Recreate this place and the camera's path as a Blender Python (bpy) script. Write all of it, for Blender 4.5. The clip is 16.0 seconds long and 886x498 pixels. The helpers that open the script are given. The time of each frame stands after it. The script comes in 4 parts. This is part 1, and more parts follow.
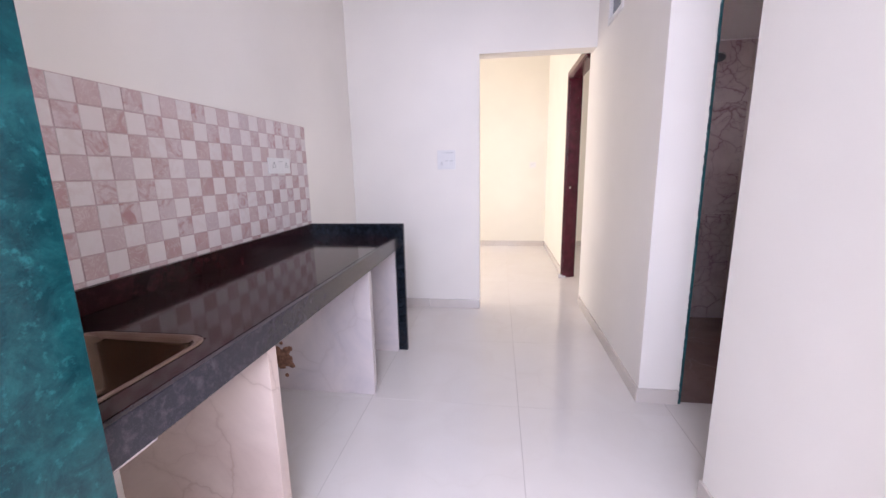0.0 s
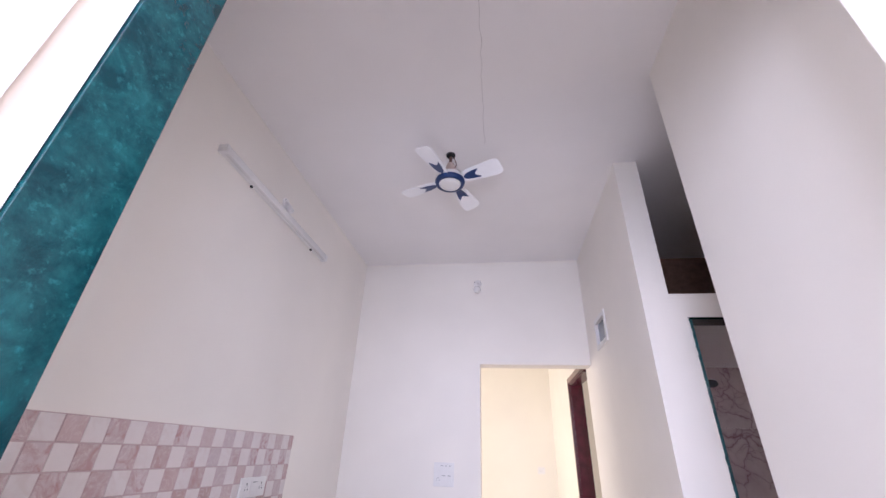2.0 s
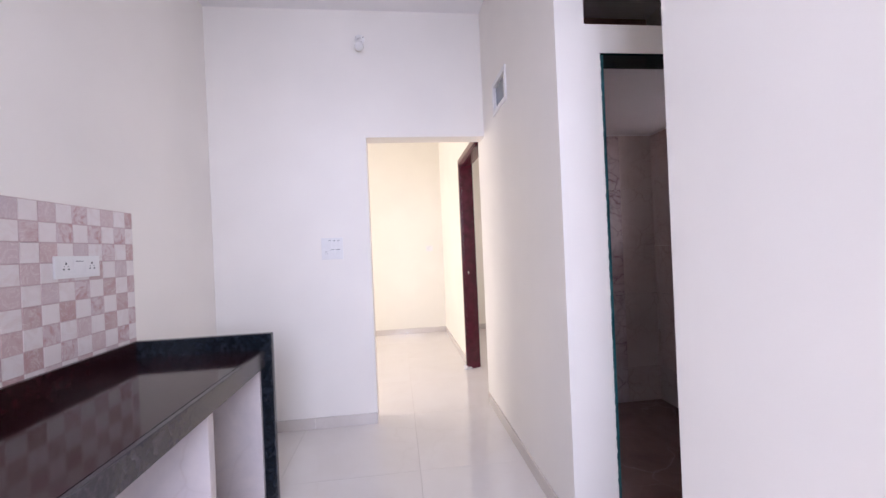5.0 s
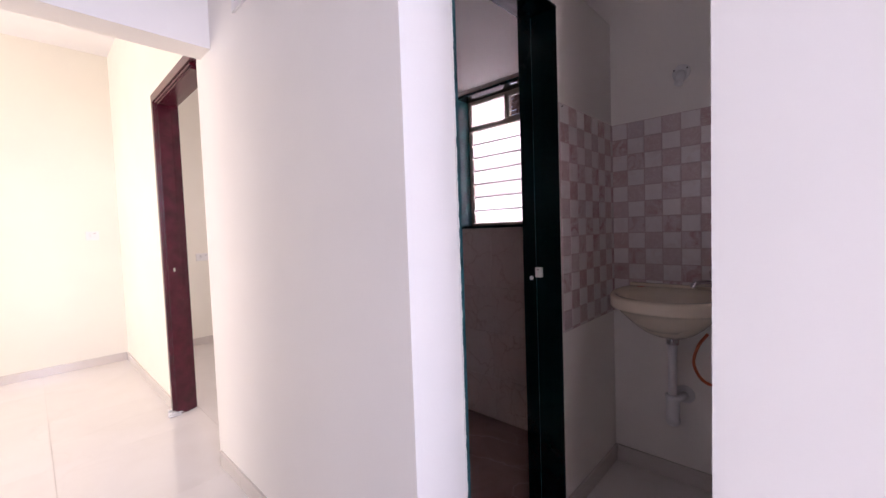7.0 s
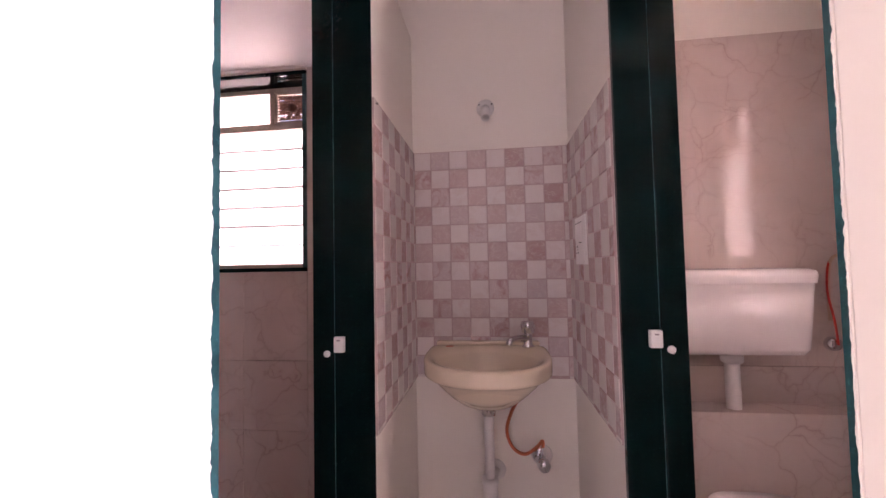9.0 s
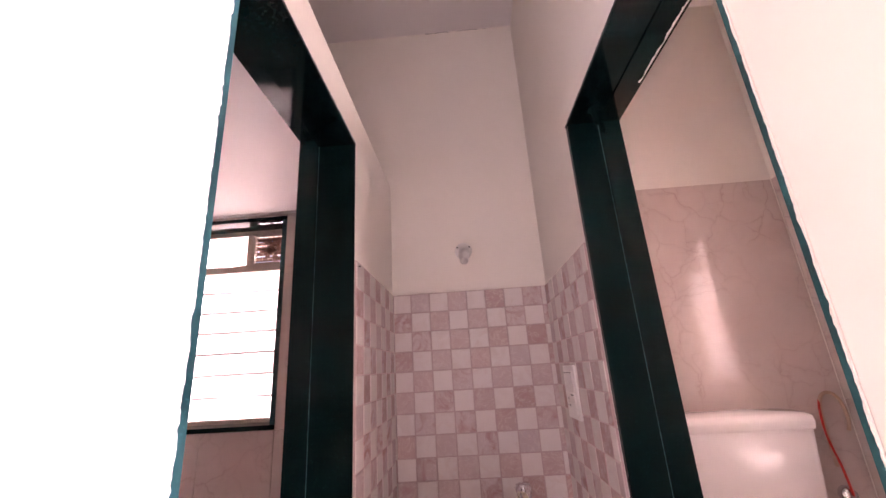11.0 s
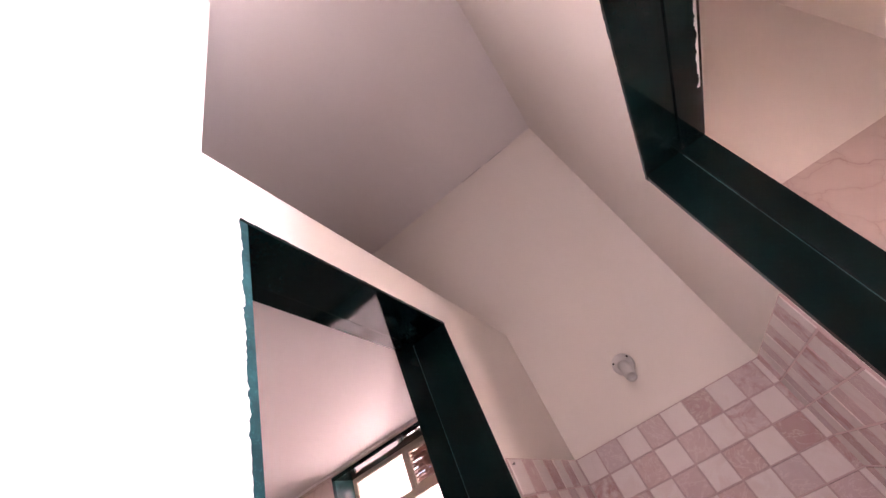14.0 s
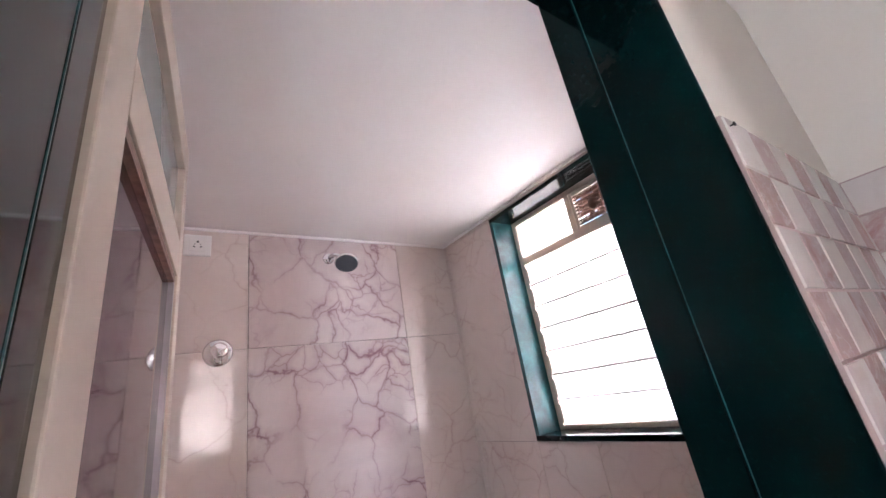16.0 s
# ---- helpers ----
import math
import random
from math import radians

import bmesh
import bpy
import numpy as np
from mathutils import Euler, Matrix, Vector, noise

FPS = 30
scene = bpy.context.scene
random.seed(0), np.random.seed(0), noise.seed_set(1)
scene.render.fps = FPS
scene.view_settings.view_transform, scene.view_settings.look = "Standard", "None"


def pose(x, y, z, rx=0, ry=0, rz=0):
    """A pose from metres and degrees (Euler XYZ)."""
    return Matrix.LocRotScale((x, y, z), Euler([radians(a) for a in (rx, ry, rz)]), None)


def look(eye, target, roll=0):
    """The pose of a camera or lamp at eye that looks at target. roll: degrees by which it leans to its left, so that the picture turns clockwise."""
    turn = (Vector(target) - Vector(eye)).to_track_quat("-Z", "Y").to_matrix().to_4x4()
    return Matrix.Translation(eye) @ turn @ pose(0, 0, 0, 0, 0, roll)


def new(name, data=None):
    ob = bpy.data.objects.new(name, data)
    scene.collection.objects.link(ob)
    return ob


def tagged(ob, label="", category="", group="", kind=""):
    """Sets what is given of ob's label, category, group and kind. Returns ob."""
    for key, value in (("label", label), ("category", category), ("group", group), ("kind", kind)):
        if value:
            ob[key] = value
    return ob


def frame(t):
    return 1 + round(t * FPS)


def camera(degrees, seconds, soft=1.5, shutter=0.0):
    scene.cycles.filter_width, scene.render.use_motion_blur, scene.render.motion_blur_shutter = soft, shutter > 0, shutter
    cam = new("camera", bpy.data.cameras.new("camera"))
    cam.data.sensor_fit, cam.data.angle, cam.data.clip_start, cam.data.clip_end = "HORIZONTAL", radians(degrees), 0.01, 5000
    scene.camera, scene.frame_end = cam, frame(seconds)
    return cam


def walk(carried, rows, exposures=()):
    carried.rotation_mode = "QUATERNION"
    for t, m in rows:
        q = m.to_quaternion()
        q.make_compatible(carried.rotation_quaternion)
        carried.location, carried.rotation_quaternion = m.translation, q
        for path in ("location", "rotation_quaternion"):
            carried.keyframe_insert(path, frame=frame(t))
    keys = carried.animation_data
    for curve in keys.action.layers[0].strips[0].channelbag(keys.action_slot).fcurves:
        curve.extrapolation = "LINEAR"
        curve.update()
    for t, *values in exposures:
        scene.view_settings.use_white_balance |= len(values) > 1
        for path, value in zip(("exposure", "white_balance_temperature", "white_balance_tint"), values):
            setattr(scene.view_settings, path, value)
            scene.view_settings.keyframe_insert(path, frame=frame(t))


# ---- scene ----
cam = camera(97.0, 16.0)
PATH = [
    (0, (1.277, 0.199, 1.227), (0.999, 2.141, 0.838), -1.1),
    (0.5, (1.261, 0.217, 1.309), (0.975, 2.196, 1.266), -0.3),
    (1, (1.274, 0.215, 1.37), (0.978, 2.164, 1.707), 0.6),
    (1.5, (1.283, 0.206, 1.428), (1.0, 2.058, 2.126), 1.4),
    (2, (1.292, 0.19, 1.46), (1.018, 1.941, 2.386), 2.3),
    (2.5, (1.302, 0.194, 1.454), (1.03, 1.988, 2.295), 1.6),
    (3, (1.306, 0.215, 1.363), (1.047, 2.136, 1.856), -0.1),
    (3.5, (1.326, 0.223, 1.293), (1.102, 2.205, 1.446), -1.4),
    (6, (1.295, 1.065, 1.275), (2.086, 2.901, 1.221), -2.2),
    (6.5, (1.291, 1.287, 1.246), (2.414, 2.94, 1.166), -1.9),
    (7, (1.36, 1.472, 1.227), (2.813, 2.844, 1.135), -2.0),
    (7.5, (1.552, 1.662, 1.245), (3.262, 2.694, 1.138), -2.4),
    (8, (1.681, 1.807, 1.24), (3.602, 2.347, 1.118), -2.6),
    (10.5, (1.836, 1.918, 1.349), (3.819, 1.979, 1.6), -1.9),
    (11, (1.807, 1.919, 1.417), (3.716, 2.009, 2.007), -3.5),
    (11.5, (1.819, 1.915, 1.456), (3.597, 2.044, 2.363), -8.5),
    (12, (1.875, 1.865, 1.512), (3.518, 2.072, 2.634), -15.8),
    (12.5, (1.933, 1.833, 1.554), (3.478, 2.084, 2.798), -23.9),
    (13, (1.941, 1.844, 1.559), (3.445, 2.124, 2.848), -28.9),
    (13.5, (1.939, 1.847, 1.557), (3.432, 2.177, 2.846), -29.6),
    (14, (1.942, 1.856, 1.548), (3.432, 2.29, 2.809), -27.4),
    (14.5, (1.996, 1.907, 1.519), (3.473, 2.556, 2.701), -22.7),
    (15, (2.156, 2.01, 1.489), (3.559, 2.968, 2.544), -17.1),
    (15.5, (2.24, 2.075, 1.464), (3.498, 3.34, 2.368), -12.4),
    (16, (2.295, 2.087, 1.455), (3.406, 3.605, 2.134), -9.8),
]
walk(cam, [(t, look(eye, target, roll)) for t, eye, target, roll in PATH],
     [(0, 0.0, 6150, 25), (2, -0.1, 6100, 25), (3.5, 0.0, 6000, 25), (6, 0.0, 6000, 24), (7, 0.15, 6100, 29), (8, 0.9, 6600, 37), (10.5, 1.88, 7400, 43), (15, 1.88, 7300, 39), (15.5, 2.0, 6700, 25), (16, 2.15, 6000, 12)])

# ---- light ----
world = bpy.data.worlds.new("sky")
scene.world = world
world.use_nodes = True
wn = world.node_tree
sky = wn.nodes.new("ShaderNodeTexSky")
sky.sky_type = 'NISHITA'
sky.sun_disc = False
sky.sun_elevation, sky.sun_rotation = radians(50), radians(200)
wn.nodes["Background"].inputs[1].default_value = 0.12
wn.links.new(sky.outputs[0], wn.nodes["Background"].inputs[0])


def area(name, eye, target, w, h, watts, color):
    d = bpy.data.lights.new(name, 'AREA')
    d.shape, d.size, d.size_y, d.energy, d.color = 'RECTANGLE', w, h, watts, color
    ob = new(name, d)
    ob.matrix_world = look(eye, target)
    return ob


sun_d = bpy.data.lights.new("sun", 'SUN')
sun_d.energy, sun_d.angle, sun_d.color = 2.0, radians(0.6), (1, 0.95, 0.86)
new("sun", sun_d).matrix_world = look((0, 0, 5), (0.35, 0.45, 4.1))
area("balcony_daylight", (1.25, -0.92, 1.95), (0.65, 1.0, 1.65), 1.5, 1.5, 108, (0.79, 0.865, 1.0))
# living and bedroom lamps hang indoors in place of assumed, unseen windows
area("living_assumed_daylight", (-1.7, 5.3, 1.5), (1, 5.3, 1.3), 2.0, 1.8, 74, (1, 0.98, 0.87))
area("bedroom_assumed_daylight", (4.3, 4.9, 1.5), (2, 4.6, 1.3), 1.2, 1.2, 22, (1, 0.95, 0.88))
area("bath_daylight", (3.95, 2.97, 1.72), (2.5, 2.97, 1.5), 0.75, 1.1, 40, (1, 0.97, 0.97))
# added lamp for the toilet, behind an assumed window out of view
area("toilet_assumed_daylight", (2.62, 0.22, 1.70), (2.62, 1.5, 1.6), 0.5, 0.9, 38, (1, 0.95, 0.91))


# ---- materials ----
def mat_new(name):
    m = bpy.data.materials.new(name)
    m.use_nodes = True
    nt = m.node_tree
    return m, nt, nt.nodes["Principled BSDF"]


def coords(nt, scale=1.0):
    mp = nt.nodes.new("ShaderNodeMapping")
    geo = nt.nodes.new("ShaderNodeNewGeometry")
    mp.inputs["Scale"].default_value = (scale, scale, scale)
    nt.links.new(geo.outputs["Position"], mp.inputs["Vector"])
    return mp.outputs[0]


def ramp(nt, src, stops):
    r = nt.nodes.new("ShaderNodeValToRGB")
    while len(r.color_ramp.elements) < len(stops):
        r.color_ramp.elements.new(0.5)
    for e, (p, c) in zip(r.color_ramp.elements, stops):
        e.position, e.color = p, (*c, 1)
    nt.links.new(src, r.inputs[0])
    return r.outputs[0]


def bump(nt, bsdf, src, strength, dist=0.01):
    b = nt.nodes.new("ShaderNodeBump")
    b.inputs["Strength"].default_value, b.inputs["Distance"].default_value = strength, dist
    nt.links.new(src, b.inputs["Height"])
    nt.links.new(b.outputs[0], bsdf.inputs["Normal"])


def noise_tex(nt, vec, scale, detail=4, rough=0.55, dist=0.0):
    n = nt.nodes.new("ShaderNodeTexNoise")
    n.inputs["Scale"].default_value, n.inputs["Detail"].default_value = scale, detail
    n.inputs["Roughness"].default_value, n.inputs["Distortion"].default_value = rough, dist
    nt.links.new(vec, n.inputs["Vector"])
    return n.outputs["Fac"]


def mix(nt, fac, a, b):
    m = nt.nodes.new("ShaderNodeMix")
    m.data_type = 'RGBA'
    for val, sock in ((fac, m.inputs[0]), (a, m.inputs[6]), (b, m.inputs[7])):
        if isinstance(val, (tuple, float, int)):
            sock.default_value = (*val, 1) if isinstance(val, tuple) else val
        else:
            nt.links.new(val, sock)
    return m.outputs[2]


def plain(name, color, rough=0.5, metal=0.0, var=0.04, scale=30, bmp=0.03, coat=0.0):
    m, nt, b = mat_new(name)
    v = coords(nt)
    n = noise_tex(nt, v, scale, 5)
    lo, hi = tuple(c * (1 - var) for c in color), tuple(min(1, c * (1 + var)) for c in color)
    nt.links.new(ramp(nt, n, [(0.3, lo), (0.7, hi)]), b.inputs["Base Color"])
    b.inputs["Roughness"].default_value, b.inputs["Metallic"].default_value = rough, metal
    b.inputs["Coat Weight"].default_value = coat
    if bmp:
        bump(nt, b, n, bmp, 0.003)
    return m


def paint(name, color):
    m, nt, b = mat_new(name)
    v = coords(nt)
    big, fine = noise_tex(nt, v, 1.1, 3), noise_tex(nt, v, 90, 4)
    trowel = noise_tex(nt, v, 7, 4, 0.5, 0.6)
    lo, hi = tuple(c * 0.965 for c in color), tuple(min(1, c * 1.02) for c in color)
    nt.links.new(ramp(nt, big, [(0.35, lo), (0.65, hi)]), b.inputs["Base Color"])
    b.inputs["Roughness"].default_value = 0.55
    add = nt.nodes.new("ShaderNodeMath")
    add.operation = 'MULTIPLY_ADD'
    add.inputs[1].default_value = 3.0
    nt.links.new(trowel, add.inputs[0])
    nt.links.new(fine, add.inputs[2])
    bump(nt, b, add.outputs[0], 0.05, 0.004)
    return m


def marble(name, base, cloud, vein, scale, width, rough, vein_mix=0.8, fine=0.0, cloud_scale=2.5):
    m, nt, b = mat_new(name)
    info = nt.nodes.new("ShaderNodeObjectInfo")
    shift = nt.nodes.new("ShaderNodeVectorMath")
    shift.operation = 'MULTIPLY_ADD'
    shift.inputs[1].default_value = (7.3, 5.1, 9.7)
    nt.links.new(info.outputs["Random"], shift.inputs[0])
    nt.links.new(coords(nt), shift.inputs[2])
    v = shift.outputs[0]
    warp = nt.nodes.new("ShaderNodeTexNoise")
    warp.inputs["Scale"].default_value, warp.inputs["Detail"].default_value = scale * 0.9, 5
    nt.links.new(v, warp.inputs["Vector"])
    madd = nt.nodes.new("ShaderNodeVectorMath")
    madd.operation = 'MULTIPLY_ADD'
    madd.inputs[1].default_value = tuple(1.25 / scale * s for s in (1, 1, 1))
    nt.links.new(warp.outputs["Color"], madd.inputs[0])
    nt.links.new(v, madd.inputs[2])
    vor = nt.nodes.new("ShaderNodeTexVoronoi")
    vor.feature = 'DISTANCE_TO_EDGE'
    vor.inputs["Scale"].default_value = scale
    nt.links.new(madd.outputs[0], vor.inputs["Vector"])
    veins = ramp(nt, vor.outputs["Distance"], [(0.0, (1, 1, 1)), (width, (0.25, 0.25, 0.25)), (width * 3.5, (0, 0, 0))])
    fade = ramp(nt, noise_tex(nt, v, scale * 0.7, 3), [(0.38, (0, 0, 0)), (0.6, (1, 1, 1))])
    mul = nt.nodes.new("ShaderNodeMath")
    mul.operation = 'MULTIPLY'
    nt.links.new(veins, mul.inputs[0])
    nt.links.new(fade, mul.inputs[1])
    mul2 = nt.nodes.new("ShaderNodeMath")
    mul2.operation = 'MULTIPLY'
    mul2.inputs[1].default_value = vein_mix
    nt.links.new(mul.outputs[0], mul2.inputs[0])
    body = ramp(nt, noise_tex(nt, v, cloud_scale, 6, 0.6, 0.8), [(0.35, base), (0.68, cloud)])
    if fine:
        # a second, finer net of veins with a soft cloudy halo
        vor2 = nt.nodes.new("ShaderNodeTexVoronoi")
        vor2.feature = 'DISTANCE_TO_EDGE'
        vor2.inputs["Scale"].default_value = scale * 1.9
        nt.links.new(madd.outputs[0], vor2.inputs["Vector"])
        thin = ramp(nt, vor2.outputs["Distance"], [(0.0, (1, 1, 1)), (width * 1.2, (0.3, 0.3, 0.3)), (width * 9, (0, 0, 0))])
        gate = ramp(nt, noise_tex(nt, v, scale * 0.55, 3), [(0.46, (0, 0, 0)), (0.62, (1, 1, 1))])
        m3 = nt.nodes.new("ShaderNodeMath")
        m3.operation = 'MULTIPLY'
        nt.links.new(thin, m3.inputs[0])
        nt.links.new(gate, m3.inputs[1])
        m4 = nt.nodes.new("ShaderNodeMath")
        m4.operation = 'MULTIPLY'
        m4.inputs[1].default_value = fine
        nt.links.new(m3.outputs[0], m4.inputs[0])
        body = mix(nt, m4.outputs[0], body, vein)
    nt.links.new(mix(nt, mul2.outputs[0], body, vein), b.inputs["Base Color"])
    b.inputs["Roughness"].default_value = rough
    return m


def granite(name, dark, light, scale, rough, lo=0.5, hi=0.75, spec=0.5, fleck=14):
    m, nt, b = mat_new(name)
    v = coords(nt)
    a = noise_tex(nt, v, scale, 8, 0.7, 0.35)
    f = noise_tex(nt, v, scale * fleck, 3, 0.6)
    c = mix(nt, ramp(nt, f, [(0.58, (0, 0, 0)), (0.75, (0.35, 0.35, 0.35))]),
            ramp(nt, a, [(lo, dark), (hi, light)]), tuple(min(1, x * 2.2) for x in light))
    nt.links.new(c, b.inputs["Base Color"])
    b.inputs["Roughness"].default_value = rough
    b.inputs["Specular IOR Level"].default_value = spec
    return m


def square_tile(name, a, b2, blotch, rough=0.22, shades=None):
    """Glazed square with mottled stone print that differs from piece to piece."""
    m, nt, b = mat_new(name)
    v = coords(nt)
    info = nt.nodes.new("ShaderNodeObjectInfo")
    jump = nt.nodes.new("ShaderNodeVectorMath")
    jump.operation = 'MULTIPLY_ADD'
    jump.inputs[1].default_value = (9, 7, 5)
    nt.links.new(info.outputs["Random"], jump.inputs[0])
    nt.links.new(v, jump.inputs[2])
    n = noise_tex(nt, jump.outputs[0], 15, 5, 0.58, 1.6)
    n2 = noise_tex(nt, jump.outputs[0], 55, 4, 0.6, 0.8)
    base = mix(nt, info.outputs["Random"], a, b2)
    if shades:
        base = ramp(nt, info.outputs["Random"], shades)
        # pale streaks running through the darker pieces
        streak = ramp(nt, noise_tex(nt, jump.outputs[0], 13, 5, 0.6, 2.6), [(0.47, (0, 0, 0)), (0.5, (0.55, 0.55, 0.55)), (0.53, (0, 0, 0))])
        base = mix(nt, streak, base, (0.78, 0.70, 0.67))
    amount = nt.nodes.new("ShaderNodeMath")
    amount.operation = 'MULTIPLY'
    nt.links.new(ramp(nt, n, [(0.45, (0, 0, 0)), (0.66, (1, 1, 1))]), amount.inputs[0])
    nt.links.new(ramp(nt, info.outputs["Random"], [(0.15, (0.15, 0.15, 0.15)), (0.9, (1, 1, 1))]), amount.inputs[1])
    c = mix(nt, amount.outputs[0], base, blotch)
    nt.links.new(c, b.inputs["Base Color"])
    b.inputs["Roughness"].default_value = rough
    bump(nt, b, n2, 0.05, 0.002)
    return m


PAINT = paint("cream_wall_paint", (0.89, 0.84, 0.775))
PAINT_WARM = paint("ivory_wall_paint", (0.86, 0.815, 0.71))
CEIL = paint("ceiling_paint", (0.87, 0.835, 0.82))
FLOOR = marble("vitrified_floor_tile", (0.76, 0.715, 0.675), (0.73, 0.68, 0.635), (0.66, 0.60, 0.55), 1.3, 0.01, 0.10, 0.3)
JOINT = plain("grout", (0.52, 0.47, 0.43), 0.8)
SKIRT = marble("skirting_tile", (0.66, 0.60, 0.55), (0.61, 0.55, 0.50), (0.5, 0.42, 0.36), 2, 0.01, 0.15, 0.3)
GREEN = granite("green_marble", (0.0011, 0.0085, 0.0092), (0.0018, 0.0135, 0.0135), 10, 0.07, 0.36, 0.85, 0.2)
GREEN_PALE = granite("paler_green_marble", (0.004, 0.04, 0.047), (0.022, 0.13, 0.14), 12, 0.3, 0.4, 0.75)
# red-brown in the black stone's colour stands in for the tiles' reflection
BLACK = granite("black_granite_red_reflection", (0.020, 0.0055, 0.0070), (0.050, 0.016, 0.019), 30, 0.09, spec=0.3)
BLACK_E = granite("blue_black_granite", (0.006, 0.009, 0.013), (0.030, 0.036, 0.046), 34, 0.12, spec=0.35)
TILE_W = square_tile("white_square_glaze", (0.80, 0.73, 0.70), (0.77, 0.71, 0.69), (0.72, 0.63, 0.60))
TILE_P = square_tile("mottled_square_glaze", (0.64, 0.475, 0.455), (0.63, 0.52, 0.525), (0.50, 0.30, 0.285), shades=[(0.0, (0.61, 0.51, 0.515)), (0.3, (0.63, 0.48, 0.465)), (0.55, (0.52, 0.365, 0.345)), (0.8, (0.65, 0.54, 0.54))])
BATH_T = marble("bath_marble_tile", (0.68, 0.585, 0.54), (0.62, 0.515, 0.475), (0.40, 0.25, 0.22), 4.6, 0.012, 0.05, 0.55, 0.4)
BATH_D = marble("veined_highlight_tile", (0.65, 0.56, 0.54), (0.53, 0.43, 0.42), (0.24, 0.12, 0.145), 5.6, 0.024, 0.05, 0.92, 0.7)
for tile in (BATH_T, BATH_D):
    tile.node_tree.nodes["Principled BSDF"].inputs["Specular IOR Level"].default_value = 0.4
BATH_F = marble("bath_floor_tile", (0.36, 0.245, 0.215), (0.26, 0.165, 0.15), (0.55, 0.43, 0.38), 3, 0.012, 0.2, 0.5)
PLUM = plain("plum_polished_wood", (0.075, 0.008, 0.018), 0.22, 0, 0.35, 14, 0.02)
WHITE_P = plain("white_plastic", (0.8, 0.78, 0.76), 0.3, 0, 0.02)
CERAMIC = plain("ivory_ceramic", (0.80, 0.68, 0.52), 0.08, 0, 0.02, 6, 0)
WHITE_C = plain("white_ceramic", (0.83, 0.79, 0.78), 0.08, 0, 0.02, 6, 0)
CHROME = plain("chrome", (0.75, 0.75, 0.77), 0.08, 1.0, 0.03, 40, 0)
# steel darkened to brown, for what the bowl reflects
STEEL = plain("steel_brown_reflection", (0.30, 0.225, 0.18), 0.14, 1.0, 0.08, 25, 0.02)
RED_H = plain("orange_rubber_hose", (0.55, 0.13, 0.05), 0.45, 0, 0.08)
NAVY = plain("navy_plastic", (0.010, 0.035, 0.13), 0.3, 0, 0.05)
BROWN = plain("brown_rusty_rod", (0.22, 0.12, 0.09), 0.5, 0.3, 0.3, 60)
DARK = plain("dark_gap", (0.02, 0.018, 0.018), 0.7)
ALU = plain("cream_aluminium", (0.62, 0.52, 0.43), 0.35, 0, 0.04, 12)
ALU_G = plain("grey_aluminium", (0.36, 0.32, 0.33), 0.35, 0.4, 0.08, 12)
LEGST = marble("leg_slab_marble", (0.68, 0.60, 0.57), (0.54, 0.49, 0.50), (0.42, 0.34, 0.32), 2.2, 0.02, 0.25, 0.5)
LEGST_B = marble("stained_leg_slab", (0.64, 0.52, 0.455), (0.52, 0.40, 0.35), (0.34, 0.22, 0.17), 3.0, 0.014, 0.4, 0.5, 0.25)
LEG_DIRT = plain("cement_smear", (0.27, 0.135, 0.085), 0.9, 0, 0.4, 60, 0.3)
GREYGL = plain("grey_glass", (0.16, 0.18, 0.22), 0.06, 0, 0.03, 5, 0)
PANEL = plain("grey_green_panel", (0.30, 0.335, 0.325), 0.12, 0, 0.03, 5, 0)
FANW = plain("bright_white_enamel", (0.93, 0.92, 0.93), 0.2, 0, 0.01)
BULB = plain("frosted_bulb", (0.8, 0.78, 0.76), 0.15, 0, 0.02)


def frosted(name, dull, clear):
    m, nt, b = mat_new(name)
    out = nt.nodes["Material Output"]
    tr = nt.nodes.new("ShaderNodeBsdfTranslucent")
    info = nt.nodes.new("ShaderNodeObjectInfo")
    nt.links.new(ramp(nt, info.outputs["Random"], [(0.0, dull), (1.0, clear)]), tr.inputs[0])
    b.inputs["Base Color"].default_value = (0.85, 0.84, 0.83, 1)
    b.inputs["Roughness"].default_value = 0.2
    mx = nt.nodes.new("ShaderNodeMixShader")
    mx.inputs[0].default_value = 0.8
    nt.links.new(b.outputs[0], mx.inputs[1])
    nt.links.new(tr.outputs[0], mx.inputs[2])
    nt.links.new(mx.outputs[0], out.inputs[0])
    return m


FROST = frosted("frosted_louvre_glass", (0.46, 0.42, 0.41), (0.70, 0.68, 0.68))
# duller glass for the shaded lines between louvre blades
FROST_OVERLAP = frosted("overlap_shade_glass", (0.42, 0.36, 0.38), (0.55, 0.48, 0.50))


def smoked():
    m, nt, b = mat_new("tinted_door_glass")
    b.inputs["Base Color"].default_value = (0.10, 0.055, 0.065, 1)
    b.inputs["Roughness"].default_value = 0.04
    b.inputs["Specular IOR Level"].default_value = 0.9
    return m


SMOKE = smoked()


# ---- mesh helpers ----
def add_box(bm, a, b, bev=0.0, m=None):
    lo, hi = [min(p, q) for p, q in zip(a, b)], [max(p, q) for p, q in zip(a, b)]
    t = bmesh.new()
    vs = [t.verts.new((x, y, z)) for x in (lo[0], hi[0]) for y in (lo[1], hi[1]) for z in (lo[2], hi[2])]
    for f in ((0, 1, 3, 2), (4, 6, 7, 5), (0, 4, 5, 1), (2, 3, 7, 6), (0, 2, 6, 4), (1, 5, 7, 3)):
        t.faces.new([vs[i] for i in f])
    if bev:
        bmesh.ops.bevel(t, geom=t.edges[:], offset=bev, segments=2, affect='EDGES', profile=0.6)
    merge(bm, t, m)
    return bm


